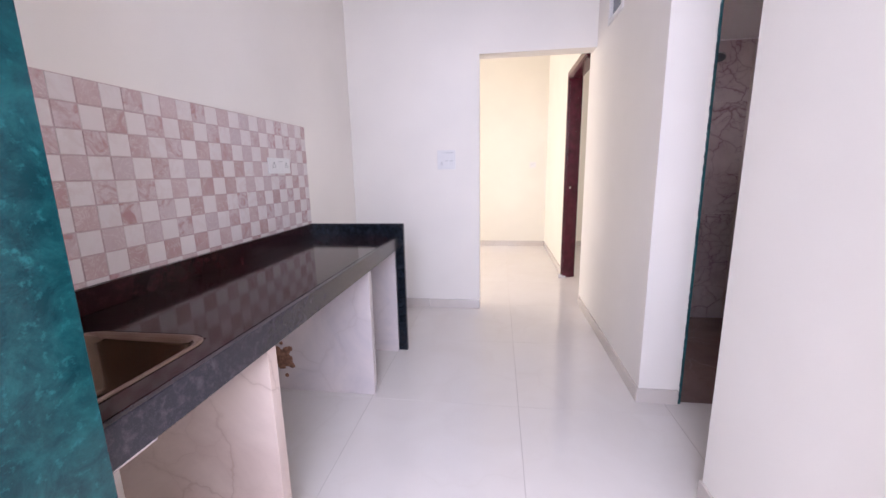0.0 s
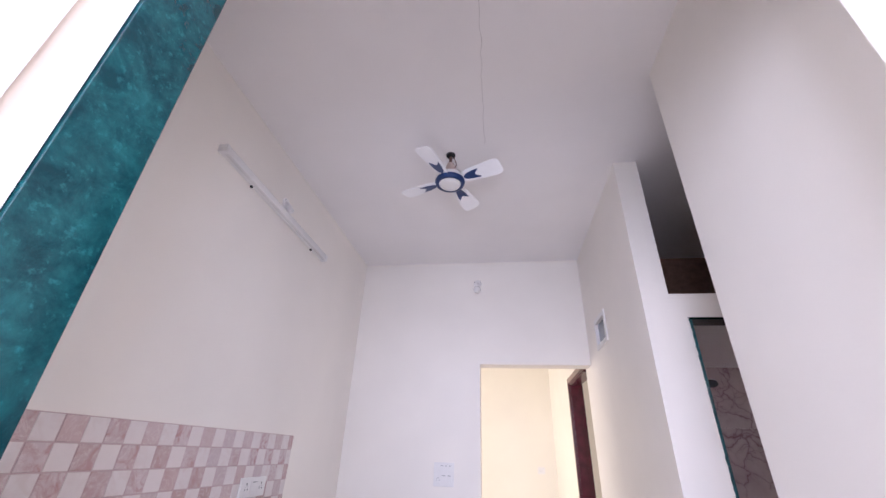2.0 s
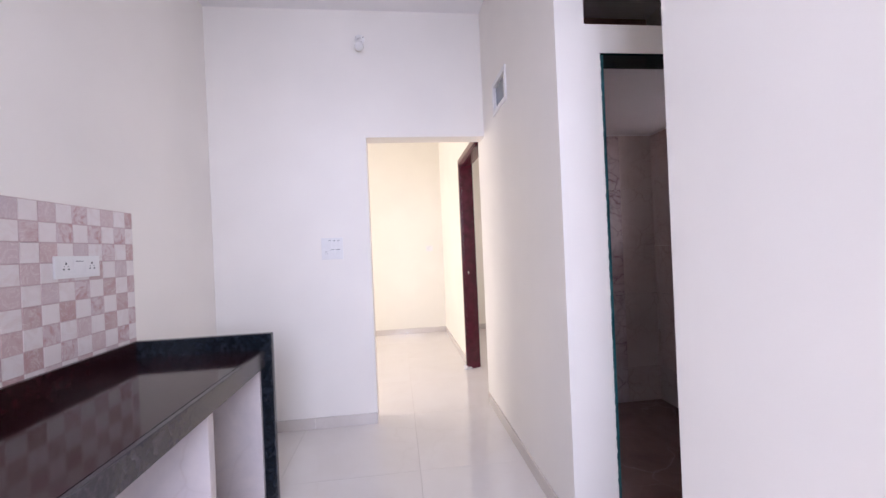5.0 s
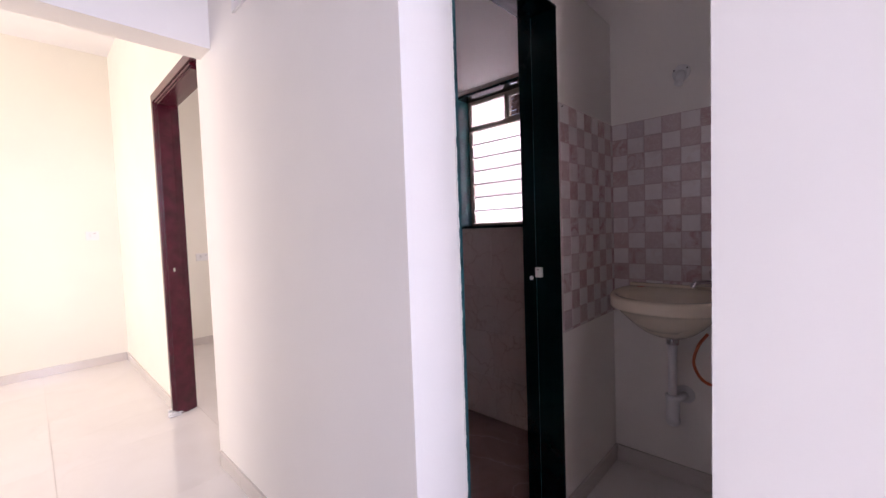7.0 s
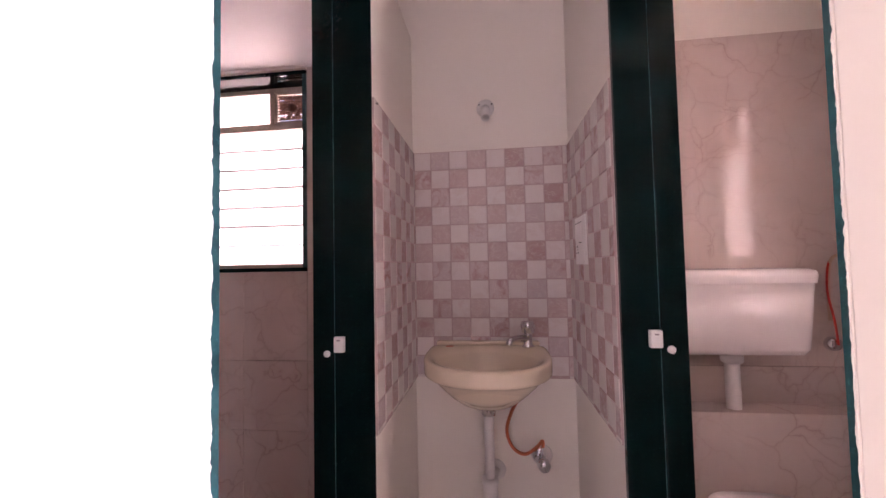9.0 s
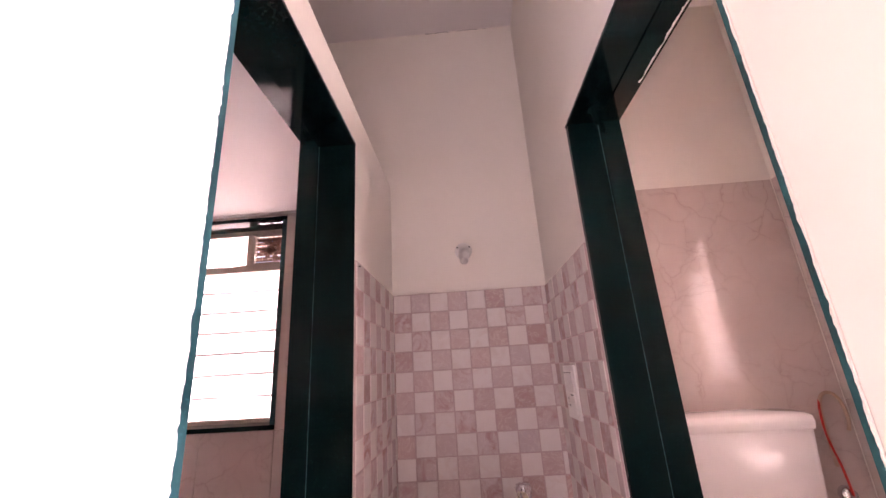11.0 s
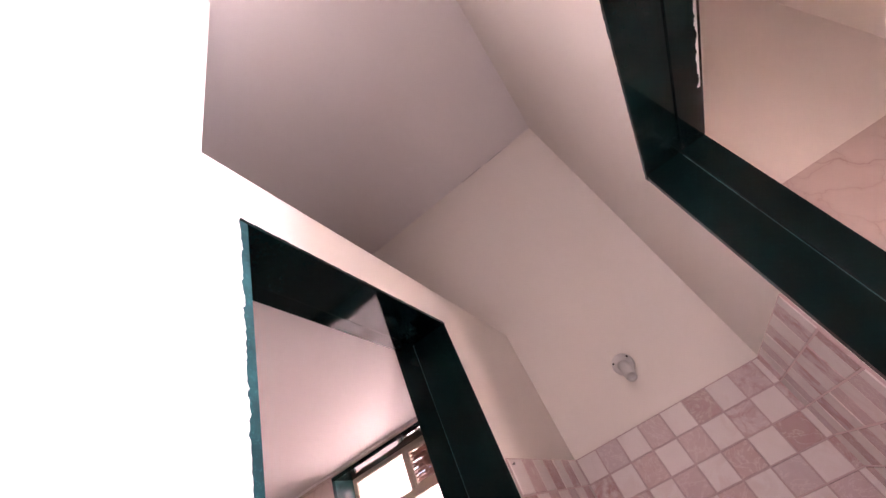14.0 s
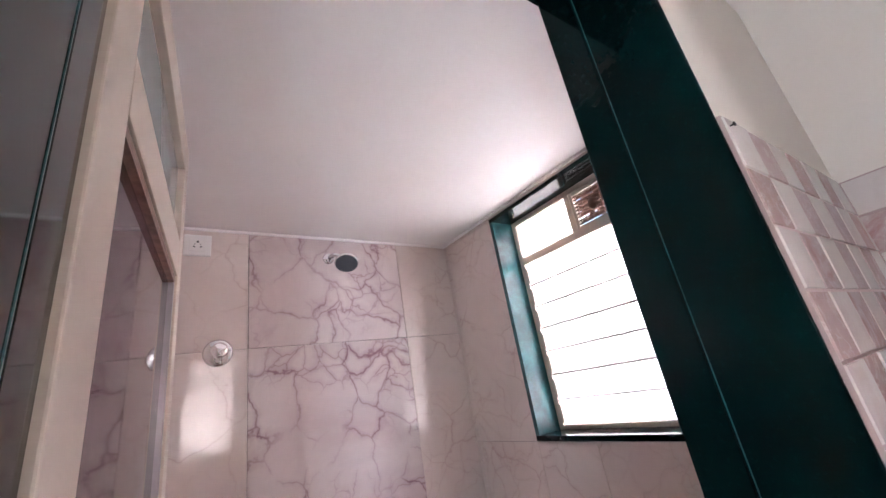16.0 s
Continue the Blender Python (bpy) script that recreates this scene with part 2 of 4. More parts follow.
def merge(bm, t, m=None):
    if m is not None:
        t.transform(m)
    t.verts.ensure_lookup_table()
    mp = {v: bm.verts.new(v.co) for v in t.verts}
    for f in t.faces:
        nf = bm.faces.new([mp[v] for v in f.verts])
        nf.smooth = f.smooth
    t.free()


def boxes(*pairs, bev=0.0):
    bm = bmesh.new()
    for a, b in pairs:
        add_box(bm, a, b, bev)
    return bm


def lathe(profile, seg=24, m=None, smooth=True):
    bm = bmesh.new()
    rings = [[bm.verts.new((r * math.cos(2 * math.pi * i / seg), r * math.sin(2 * math.pi * i / seg), z)) for i in range(seg)]
             if r > 1e-6 else [bm.verts.new((0, 0, z))] for r, z in profile]
    for p, q in zip(rings, rings[1:]):
        for i in range(seg):
            j = (i + 1) % seg
            if len(p) == 1 and len(q) > 1:
                f = bm.faces.new((p[0], q[j], q[i]))
            elif len(q) == 1 and len(p) > 1:
                f = bm.faces.new((p[i], p[j], q[0]))
            elif len(p) > 1:
                f = bm.faces.new((p[i], p[j], q[j], q[i]))
            else:
                continue
            f.smooth = smooth
    bmesh.ops.recalc_face_normals(bm, faces=bm.faces[:])
    if m is not None:
        bm.transform(m)
    return bm


def tube(points, radius, seg=10):
    bm = bmesh.new()
    pts = [Vector(p) for p in points]
    rings = []
    side = None
    for i, p in enumerate(pts):
        d = (pts[min(i + 1, len(pts) - 1)] - pts[max(i - 1, 0)]).normalized()
        if side is None:
            side = d.orthogonal().normalized()
        side = (side - d * side.dot(d)).normalized()
        up = d.cross(side)
        rings.append([bm.verts.new(p + radius * (math.cos(2 * math.pi * k / seg) * side + math.sin(2 * math.pi * k / seg) * up)) for k in range(seg)])
    for p, q in zip(rings, rings[1:]):
        for k in range(seg):
            f = bm.faces.new((p[k], p[(k + 1) % seg], q[(k + 1) % seg], q[k]))
            f.smooth = True
    bm.faces.new(rings[0][::-1])
    bm.faces.new(rings[-1])
    return bm


def curve_pts(ctrl, n=24):
    """Smooth run through control points."""
    c = [Vector(p) for p in ctrl]
    c = [c[0] * 2 - c[1]] + c + [c[-1] * 2 - c[-2]]
    out = []
    for i in range(1, len(c) - 2):
        for k in range(n // (len(ctrl) - 1)):
            t = k / (n // (len(ctrl) - 1))
            a, b, d, e = c[i - 1], c[i], c[i + 1], c[i + 2]
            out.append(0.5 * ((2 * b) + (d - a) * t + (2 * a - 5 * b + 4 * d - e) * t * t + (3 * b - a - 3 * d + e) * t ** 3))
    return out + [c[-2]]


def mesh_of(name, bm, mat):
    bmesh.ops.recalc_face_normals(bm, faces=bm.faces[:])
    me = bpy.data.meshes.new(name)
    bm.to_mesh(me)
    bm.free()
    for m in (mat if isinstance(mat, (list, tuple)) else [mat]):
        me.materials.append(m)
    return me


def part(name, bm, mat, parent, label=""):
    ob = new(name, mesh_of(name, bm, mat))
    ob.parent = parent
    if parent is not None:
        ob.matrix_parent_inverse = parent.matrix_world.inverted()
    if label:
        ob["label"] = label
    return ob


def thing(name, at, label, category, group=""):
    ob = new(name)
    ob.empty_display_size = 0.05
    ob.location = at
    ob.matrix_world = Matrix.Translation(at)
    return tagged(ob, label, category, group)


def structure(name, bm, mat, label, category):
    return tagged(new(name, mesh_of(name, bm, mat)), label, category, "", "structure")


TO_X = Matrix.Rotation(radians(90), 4, 'Y')      # z axis -> +x
TO_MX = Matrix.Rotation(radians(-90), 4, 'Y')    # z axis -> -x
TO_MY = Matrix.Rotation(radians(90), 4, 'X')     # z axis -> -y
TO_Y = Matrix.Rotation(radians(-90), 4, 'X')     # z axis -> +y


def T(x, y, z):
    return Matrix.Translation((x, y, z))


# ---- plan ----
XR, XE = 2.022, 3.43            # kitchen's east wall face, outer east wall face
YB, YF = 0.66, 3.60            # kitchen's south and north wall faces
YP, YW = 2.22, 1.578           # bath wall face and WC wall face in the wash recess
H = 3.10
YL = 6.68                      # living room's far wall

# ---- setting ----
floor = structure("floor", boxes(((-1.9, -1.1, -0.12), (2.155, 6.9, -0.0015)), ((2.155, YW - 0.02, -0.12), (XE, YP + 0.02, -0.0015)), ((2.155, 3.75, -0.12), (4.6, 6.9, -0.0015))),
                  JOINT, "glossy pale beige vitrified tile floor", "floor")
structure("floor_bath", boxes(((2.155, YP + 0.02, -0.12), (XE, 3.75, -0.03))), BATH_F, "dark reddish-brown marble bathroom floor", "floor")
structure("floor_wc", boxes(((2.155, 0.41, -0.12), (XE, YW - 0.02, -0.03))), BATH_F, "reddish-brown marble toilet floor", "floor")
structure("ceiling", boxes(((-0.15, 0.41, H), (3.58, 3.80, H + 0.1))), CEIL, "plain white painted ceiling with hairline cracks", "ceiling")
structure("ceiling_living", boxes(((-1.9, 3.80, H), (4.6, 6.9, H + 0.1))), CEIL, "plain white painted ceiling", "ceiling")
structure("wall_west", boxes(((-0.15, YB, 0), (0, YF, H))), PAINT, "cream painted kitchen wall", "wall")
structure("wall_north", boxes(((-1.9, YF, 0), (1.115, 3.76, H)), ((1.115, YF, 2.145), (XR, 3.76, H))), PAINT, "cream painted wall with a plain doorway", "wall")
structure("wall_south", boxes(((-0.15, 0.53, 0), (0.65, YB, H)), ((1.87, 0.53, 0), (2.037, YB, H)), ((0.65, 0.53, 2.45), (1.87, YB, H))), PAINT,
          "cream painted wall with the balcony doorway", "wall")
VY0, VY1, VZ0, VZ1 = 2.985, 3.245, 2.215, 2.375
structure("wall_bath_west", boxes(((XR, YP, 0), (2.155, 3.83, VZ0)), ((XR, YP, VZ1), (2.155, 3.83, H)), ((XR, YP, VZ0), (2.155, VY0, VZ1)),
                                  ((XR, VY1, VZ0), (2.155, 3.83, VZ1))), PAINT, "cream painted wall beside the bathroom", "wall")
structure("wall_living_east", boxes(((XR, 4.80, 0), (2.155, YL, H)), ((XR, 3.83, 2.235), (2.155, 4.80, H))), PAINT_WARM, "ivory painted wall with a wooden door frame", "wall")
structure("wall_living_north", boxes(((-1.9, YL, 0), (4.6, YL + 0.15, H))), PAINT_WARM, "ivory painted living room wall", "wall")
structure("wall_living_west", boxes(((-2.05, 3.76, 0), (-1.9, YL, H))), PAINT_WARM, "ivory painted living room wall", "wall")
structure("wall_bedroom_east", boxes(((4.6, 3.76, 0), (4.75, YL, H))), PAINT_WARM, "ivory painted bedroom wall", "wall")
structure("wall_bath_south", boxes(((2.155, YP, -0.03), (2.218, 2.39, 2.23)), ((2.218, YP, 2.105), (2.853, 2.332, 2.23)), ((2.218, 2.332, 2.134), (2.853, 2.39, 2.23)), ((2.853, YP, -0.03), (XE, 2.39, 2.23))),
          PAINT, "cream painted wall around the bathroom door, open loft above", "wall")
structure("loft_slab", boxes(((2.155, 2.39, 2.15), (XE, 3.625, 2.225))), CEIL, "white painted slab between bathroom and loft", "ceiling")
# thin brown skins over the loft's floor and back wall, darker than the paint
LOFT_BROWN = plain("loft_dark_brown", (0.29, 0.175, 0.13), 0.9, 0, 0.25, 18, 0.2)
structure("floor_loft", boxes(((2.156, 2.391, 2.226), (XE - 0.001, 3.624, 2.231))), LOFT_BROWN, "dark brown floor of the loft", "floor")
structure("wall_loft", boxes(((2.156, 3.616, 2.232), (XE - 0.001, 3.624, H - 0.001))), LOFT_BROWN, "dark brown back wall of the loft", "wall")
structure("wall_bath_north", boxes(((2.155, 3.625, -0.03), (4.6, 3.76, H))), PAINT, "painted wall behind the shower", "wall")
WY0, WY1, WZ0, WZ1 = 2.695, 3.25, 1.235, 2.13
structure("wall_east", boxes(((XE, 0.41, -0.03), (3.58, WY0, H)), ((XE, WY1, -0.03), (3.58, 3.625, H)), ((XE, WY0, -0.03), (3.58, WY1, WZ0)), ((XE, WY0, WZ1), (3.58, WY1, H))),
          PAINT, "cream painted outer wall with a bathroom window", "wall")
structure("wall_wc_north", boxes(((2.037, 1.432, -0.03), (2.194, YW, H)), ((2.194, 1.432, 2.095), (2.847, YW, H)), ((2.847, 1.432, -0.03), (XE + 0.05, YW, H))), PAINT,
          "cream painted wall around the toilet door", "wall")
structure("wall_wc_west", boxes(((2.037, 0.53, -0.03), (2.155, 1.432, H))), PAINT, "off-white painted wall end beside the doorway", "wall")
structure("wall_wc_south", boxes(((2.155, 0.41, -0.03), (2.36, 0.56, H)), ((2.88, 0.41, -0.03), (XE, 0.56, H)), ((2.36, 0.41, -0.03), (2.88, 0.56, 1.235)), ((2.36, 0.41, 2.13), (2.88, 0.56, H))), PAINT, "painted toilet wall", "wall")
# balcony shell
structure("wall_balcony", boxes(((-0.3, -1.1, 0), (-0.15, 0.53, H)), ((2.05, -1.1, 0), (2.2, 0.53, H)), ((-0.15, -1.1, 0), (2.05, -0.98, 0.8))), PAINT, "painted balcony walls and parapet", "wall")
structure("ceiling_balcony", boxes(((-0.3, -1.1, H), (2.2, 0.41, H + 0.1))), CEIL, "white balcony soffit", "ceiling")


# ---- skirting, cracks ----
structure("baseboard", boxes(((0.66, YF - 0.012, 0), (1.115, YF, 0.08)), ((XR - 0.012, YP, 0), (XR, 3.80, 0.08)), ((XR - 0.012, YP - 0.012, 0), (2.217, YP, 0.08)),
                             ((2.027, 0.66, 0), (2.037, YW + 0.008, 0.08)), ((2.857, YP - 0.012, 0), (XE - 0.012, YP, 0.08)),
                             ((XE - 0.012, YW, 0), (XE, YP, 0.08)), ((0.0, 2.74, 0), (0.012, YF - 0.012, 0.08)), ((0.012, YF - 0.012, 0), (0.655, YF, 0.08)), bev=0.002),
          SKIRT, "beige tile skirting along the walls", "skirting")
structure("baseboard_recess", boxes(((2.037, YW, 0), (2.192, YW + 0.010, 0.08)), ((2.853, YW, 0), (XE - 0.014, YW + 0.012, 0.08)), bev=0.002), SKIRT, "beige tile skirting beside the toilet door", "skirting")
structure("baseboard_living", boxes(((-1.9, YL - 0.012, 0), (XR - 0.012, YL, 0.08)), ((XR - 0.012, 4.81, 0), (XR, YL, 0.08)), ((2.155, YL - 0.012, 0), (4.6, YL, 0.08)), bev=0.002),
          SKIRT, "beige tile skirting in the living room", "skirting")


def crack(points, seed, jitter=0.006):
    rnd = random.Random(seed)
    a, b = Vector(points[0]), Vector(points[1])
    n = 22
    side = Vector((0, 0, 1)).cross(b - a).normalized()
    return tube([a.lerp(b, i / n) + side * rnd.uniform(-jitter, jitter) for i in range(n + 1)], 0.0008, 5)


structure("ceiling_crack", crack(((1.25, 1.1, H), (1.238, 1.97, H)), 3), plain("hairline", (0.42, 0.38, 0.37), 0.9), "hairline crack in the ceiling plaster", "crack")
structure("wall_crack", crack(((XE - 0.001, 1.68, H - 0.004), (XE - 0.001, 2.02, H - 0.004)), 4, 0.003), DARK, "dark crack where wall meets ceiling", "crack")


D = bpy.data.objects


# ---- marble door frames ----
def jag_strip(p0, p1, along, out, w, seed, rough_side=0.006):
    """Thin strip of bare stone edge with an uneven paint border."""
    rnd = random.Random(seed)
    bm = bmesh.new()
    a, b, u, o = Vector(p0), Vector(p1), Vector(along), Vector(out)
    n = max(6, int((b - a).length / 0.003))
    prev = None
    for i in range(n + 1):
        c = a.lerp(b, i / n)
        q = (c.x + c.y + c.z) + seed * 3.7
        ww = w + rough_side * (0.55 * noise.noise((q * 38, seed, 0)) + 0.35 * noise.noise((q * 130, seed, 4)) + 0.12 * rnd.uniform(-1, 1)) - 0.0005
        vs = [bm.verts.new(c + o), bm.verts.new(c + u * ww + o), bm.verts.new(c), bm.verts.new(c + u * ww)]
        if prev:
            bm.faces.new((prev[0], prev[1], vs[1], vs[0]))
            bm.faces.new((prev[1], prev[3], vs[3], vs[1]))
            bm.faces.new((prev[2], prev[0], vs[0], vs[2]))
        prev = vs
    return bm


def marble_frame(name, x0, x1, yf, yb, yr, z0, zt, label, seed, tl=0.010, t=0.020, zr=None):
    """Stone lining of a doorway: front plane yf, back plane yb, rebate from yr to yb."""
    d = thing(name, ((x0 + x1) / 2, (yf + yb) / 2, z0), label, "door frame")
    s = 1 if yb > yf else -1
    for xa, xb, xr in ((x0, x0 + tl, x0 + tl + 0.001), (x1 - t, x1, x1 - t - 0.006)):
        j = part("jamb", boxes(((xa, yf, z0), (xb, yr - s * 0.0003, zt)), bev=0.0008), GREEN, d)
        part("joint", boxes(((xa + 0.001, yr - s * 0.0022, z0), (xb + (0.0006 if xa == x0 else 0), yr - s * 0.0006, zt - t)) if xa == x0 else ((xa - 0.0006, yr - s * 0.0022, z0), (xb - 0.001, yr - s * 0.0006, zt - t))), GREEN_PALE, d)
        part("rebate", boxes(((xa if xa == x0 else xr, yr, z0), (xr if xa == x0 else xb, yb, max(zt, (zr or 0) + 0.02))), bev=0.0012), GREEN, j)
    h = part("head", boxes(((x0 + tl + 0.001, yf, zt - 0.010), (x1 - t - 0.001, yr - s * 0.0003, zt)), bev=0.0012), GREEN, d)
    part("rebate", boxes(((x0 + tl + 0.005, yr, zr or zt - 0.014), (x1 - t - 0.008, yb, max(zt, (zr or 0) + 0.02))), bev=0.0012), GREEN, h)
    out = (0, -s * 0.0013, 0)
    part("edge", jag_strip((x0 + tl, yf, z0), (x0 + tl, yf, zt - 0.010), (-1, 0, 0), out, tl + 0.0005, seed, 0.0), GREEN_PALE, d, "sawn stone edge")
    part("paint_smear", jag_strip((x0 - 0.001, yf, z0), (x0 - 0.001, yf, zt - 0.004), (1, 0, 0), (0, -s * 0.0021, 0), tl * 0.28, seed + 5, tl * 0.36), PAINT, d, "wall paint smeared over the stone edge")
    part("edge", jag_strip((x1 - t, yf, z0), (x1 - t, yf, zt - t), (1, 0, 0), out, t * 0.5, seed + 1, 0.002), GREEN, d)
    part("edge", jag_strip((x0, yf, zt - 0.010), (x1, yf, zt - 0.010), (0, 0, 1), out, 0.008, seed + 2, 0.004), GREEN, d)
    return d


marble_frame("bath_door_frame", 2.218, 2.853, YP - 0.0008, 2.390, 2.332, -0.03, 2.105, "polished dark green marble frame around the bathroom doorway", 11, tl=0.017, t=0.007, zr=2.116)
marble_frame("toilet_door_frame", 2.194, 2.847, YW + 0.0008, 1.430, 1.490, -0.03, 2.095, "polished dark green marble frame around the toilet doorway", 21)

part("paint_smear", jag_strip((2.40, 1.437, 2.0806), (2.66, 1.437, 2.0806), (0, 1, 0), (0, 0, -0.0012), 0.004, 31, 0.009), WHITE_P, D["toilet_door_frame"], "white paint smeared on the stone edge")
structure("trim_bath_ceiling", boxes(((2.164, 3.607, 2.139), (XE - 0.010, 3.6165, 2.1495)), ((XE - 0.0185, 2.40, 2.139), (XE - 0.0095, 3.6065, 2.1495)), bev=0.003), CEIL, "white plaster bead between tiles and bathroom ceiling", "trim")

# balcony doorway lining and outer frame
bf = thing("balcony_door_frame", (0.66, 0.59, 0), "teal green marble jamb of the balcony doorway", "door frame")
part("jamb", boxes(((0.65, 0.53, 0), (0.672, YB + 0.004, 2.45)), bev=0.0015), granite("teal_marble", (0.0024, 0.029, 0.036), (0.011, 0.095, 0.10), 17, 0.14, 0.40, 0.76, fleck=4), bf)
of = thing("sliding_door_frame", (0.6, 0.5, 0), "cream aluminium sliding door frame beside the balcony doorway", "door frame")
for k, (xa, xb, ya, yb) in enumerate(((0.60, 0.666, 0.505, 0.528), (0.585, 0.655, 0.467, 0.5048), (0.60, 0.662, 0.44, 0.466), (0.58, 0.65, 0.38, 0.4398))):
    part("track", boxes(((xa, ya, 0), (xb, yb, 2.45)), bev=0.002), WHITE_P if k % 2 == 0 else ALU, of)


# ---- door latches ----
def latch(x, y, z, sx, sy):
    d = thing("door_latch", (x, y, z), "small white latch keep screwed on the marble frame", "latch", "latch keeps")
    part("keep", boxes(((x, y - 0.014, z - 0.021), (x + sx * 0.018, y + 0.014, z + 0.021)), bev=0.003), WHITE_P, d)
    part("slot", boxes(((x + sx * 0.018, y - 0.005, z + 0.010), (x + sx * 0.0186, y + 0.005, z + 0.014))), ALU_G, d)
    part("screw", lathe([(0, 0.010), (0.006, 0.009), (0.0095, 0.005), (0.0095, 0)], 14, T(x + sx * 0.0055, y + sy * 0.036, z - 0.026) @ (TO_MX if sx < 0 else TO_X)), WHITE_P, d)


latch(2.848, 2.314, 1.038, -1, 1)
latch(2.827, 1.506, 1.06, -1, -1)


# ---- electrical plates, lamps ----
def plate(name, m, w, h, rows, label, category="switch plate"):
    """Modular plate in the local xy plane, z out of the wall. rows: lists of 's' (switch), 'k' (socket), '-' (blank)."""
    d = thing(name, m.translation, label, category)
    bm = bmesh.new()
    add_box(bm, (-w / 2, -h / 2, 0), (w / 2, h / 2, 0.010), 0.003, m)
    part("cover", bm, WHITE_P, d)
    iw, ih = w - 0.028, h - 0.028
    for r, row in enumerate(rows):
        ch = ih / len(rows)
        cw = iw / len(row)
        for c, kind in enumerate(row):
            cx, cy = -iw / 2 + cw * (c + 0.5), ih / 2 - ch * (r + 0.5)
            bm = bmesh.new()
            if kind == 's':
                add_box(bm, (cx - cw * 0.44, cy - ch * 0.46, 0.010), (cx + cw * 0.44, cy + ch * 0.46, 0.0135), 0.001, m)
                part("switch", bm, WHITE_P, d)
                bm = bmesh.new()
                add_box(bm, (cx - cw * 0.3, cy + ch * 0.36, 0.0135), (cx + cw * 0.3, cy + ch * 0.40, 0.0142), 0, m)
                part("mark", bm, DARK, d)
            elif kind == 'k':
                add_box(bm, (cx - cw * 0.46, cy - ch * 0.46, 0.010), (cx + cw * 0.46, cy + ch * 0.46, 0.012), 0.001, m)
                sk = part("socket", bm, WHITE_P, d)
                q = min(cw, ch)
                for ux, uy, rr in ((0, 0.24, 0.075), (-0.2, -0.14, 0.055), (0.2, -0.14, 0.055), (-0.17, 0.05, 0.03), (0.17, 0.05, 0.03)):
                    part("pin_hole", lathe([(0, 0.0128), (rr * q, 0.0127), (rr * q, 0.0115)], 10, m @ T(cx + ux * q, cy + uy * q, 0)), DARK, sk)
    return d


def wall_m(x, y, z, facing):
    """Plate pose: local x to the viewer's right, y up, z out of the wall."""
    r = {"-y": (1, 0, 0, 0, 0, 1, 0, -1, 0), "-x": (0, -1, 0, 0, 0, 1, -1, 0, 0), "+x": (0, 1, 0, 0, 0, 1, 1, 0, 0), "+y": (-1, 0, 0, 0, 0, 1, 0, 1, 0)}[facing]
    m = Matrix(((r[0], r[3], r[6], x), (r[1], r[4], r[7], y), (r[2], r[5], r[8], z), (0, 0, 0, 1)))
    return m


plate("switchboard", wall_m(0.835, YF, 1.322, "-y"), 0.155, 0.16, [["-", "s", "s", "s"], ["k", "s", "s"]], "white switchboard with socket on the cream wall")
plate("kitchen_socket", wall_m(0.008, 2.377, 1.276, "+x"), 0.225, 0.088, [["k", "s", "k"]], "white double socket plate on the checkered tiles", "socket")
plate("basin_switchboard", wall_m(3.20, YW + 0.006, 1.325, "+y"), 0.14, 0.165, [["s", "s", "s"], ["k", "s"]], "white switch plate on the tiles beside the basin")
plate("bath_socket", wall_m(2.345, 3.617, 2.081, "-y"), 0.085, 0.08, [["k"]], "white geyser socket high on the shower wall", "socket")
plate("living_socket", wall_m(1.81, YL, 1.30, "-y"), 0.10, 0.085, [["k", "s"]], "small white switch plate on the ivory wall")
plate("bedroom_socket", wall_m(2.77, YL, 1.02, "-y"), 0.15, 0.085, [["k", "s"]], "small white switch plate on the far wall")


def bulb_holder(m, label, bulb):
    d = thing("bulb_holder", m.translation, label, "lamp holder", "lamp holders")
    part("base", lathe([(0, 0.012), (0.030, 0.011), (0.036, 0.006), (0.037, 0)], 24, m), WHITE_P, d)
    tilt = m @ Matrix.Rotation(radians(48), 4, 'X')
    part("socket", lathe([(0.0, 0.006), (0.021, 0.006), (0.021, 0.048), (0.018, 0.052), (0.018, 0.076), (0.013, 0.076), (0.013, 0.04), (0, 0.04)], 20, tilt), WHITE_P, d)
    for s in (-1, 1):
        part("screw", lathe([(0, 0.0135), (0.0032, 0.013), (0.0036, 0.0105)], 8, m @ T(s * 0.026, 0.014, 0)), DARK, d)
    if bulb:
        part("bulb", lathe([(0.013, 0.058), (0.016, 0.075), (0.030, 0.1), (0.033, 0.118), (0.028, 0.137), (0.014, 0.148), (0, 0.15)], 20, tilt), BULB, d)


bulb_holder(wall_m(1.10, YF, 2.88, "-y"), "white angled bulb holder with a frosted bulb", True)
bulb_holder(wall_m(XE, 1.908, 1.902, "-x"), "empty white angled bulb holder above the basin", False)
bulb_holder(wall_m(0, 2.06, 2.80, "+x"), "empty white angled bulb holder above the batten", False)

bt = thing("batten_light", (0, 2.05, 2.705), "unlit white tube batten light on the wall", "light fixture")
part("channel", boxes(((0, 1.45, 2.69), (0.022, 2.645, 2.722)), bev=0.003), WHITE_P, bt)
part("diffuser", boxes(((0.0225, 1.47, 2.686), (0.045, 2.625, 2.727)), bev=0.0045), BULB, bt, "frosted white diffuser")
for ya in (1.447, 2.622):
    part("end_cap", boxes(((0.0, ya, 2.684), (0.047, ya + 0.024, 2.729)), bev=0.005), WHITE_P, bt)
for yy in (1.72, 2.45):
    part("clip", boxes(((0.0, yy, 2.680), (0.012, yy + 0.012, 2.6895))), DARK, bt)

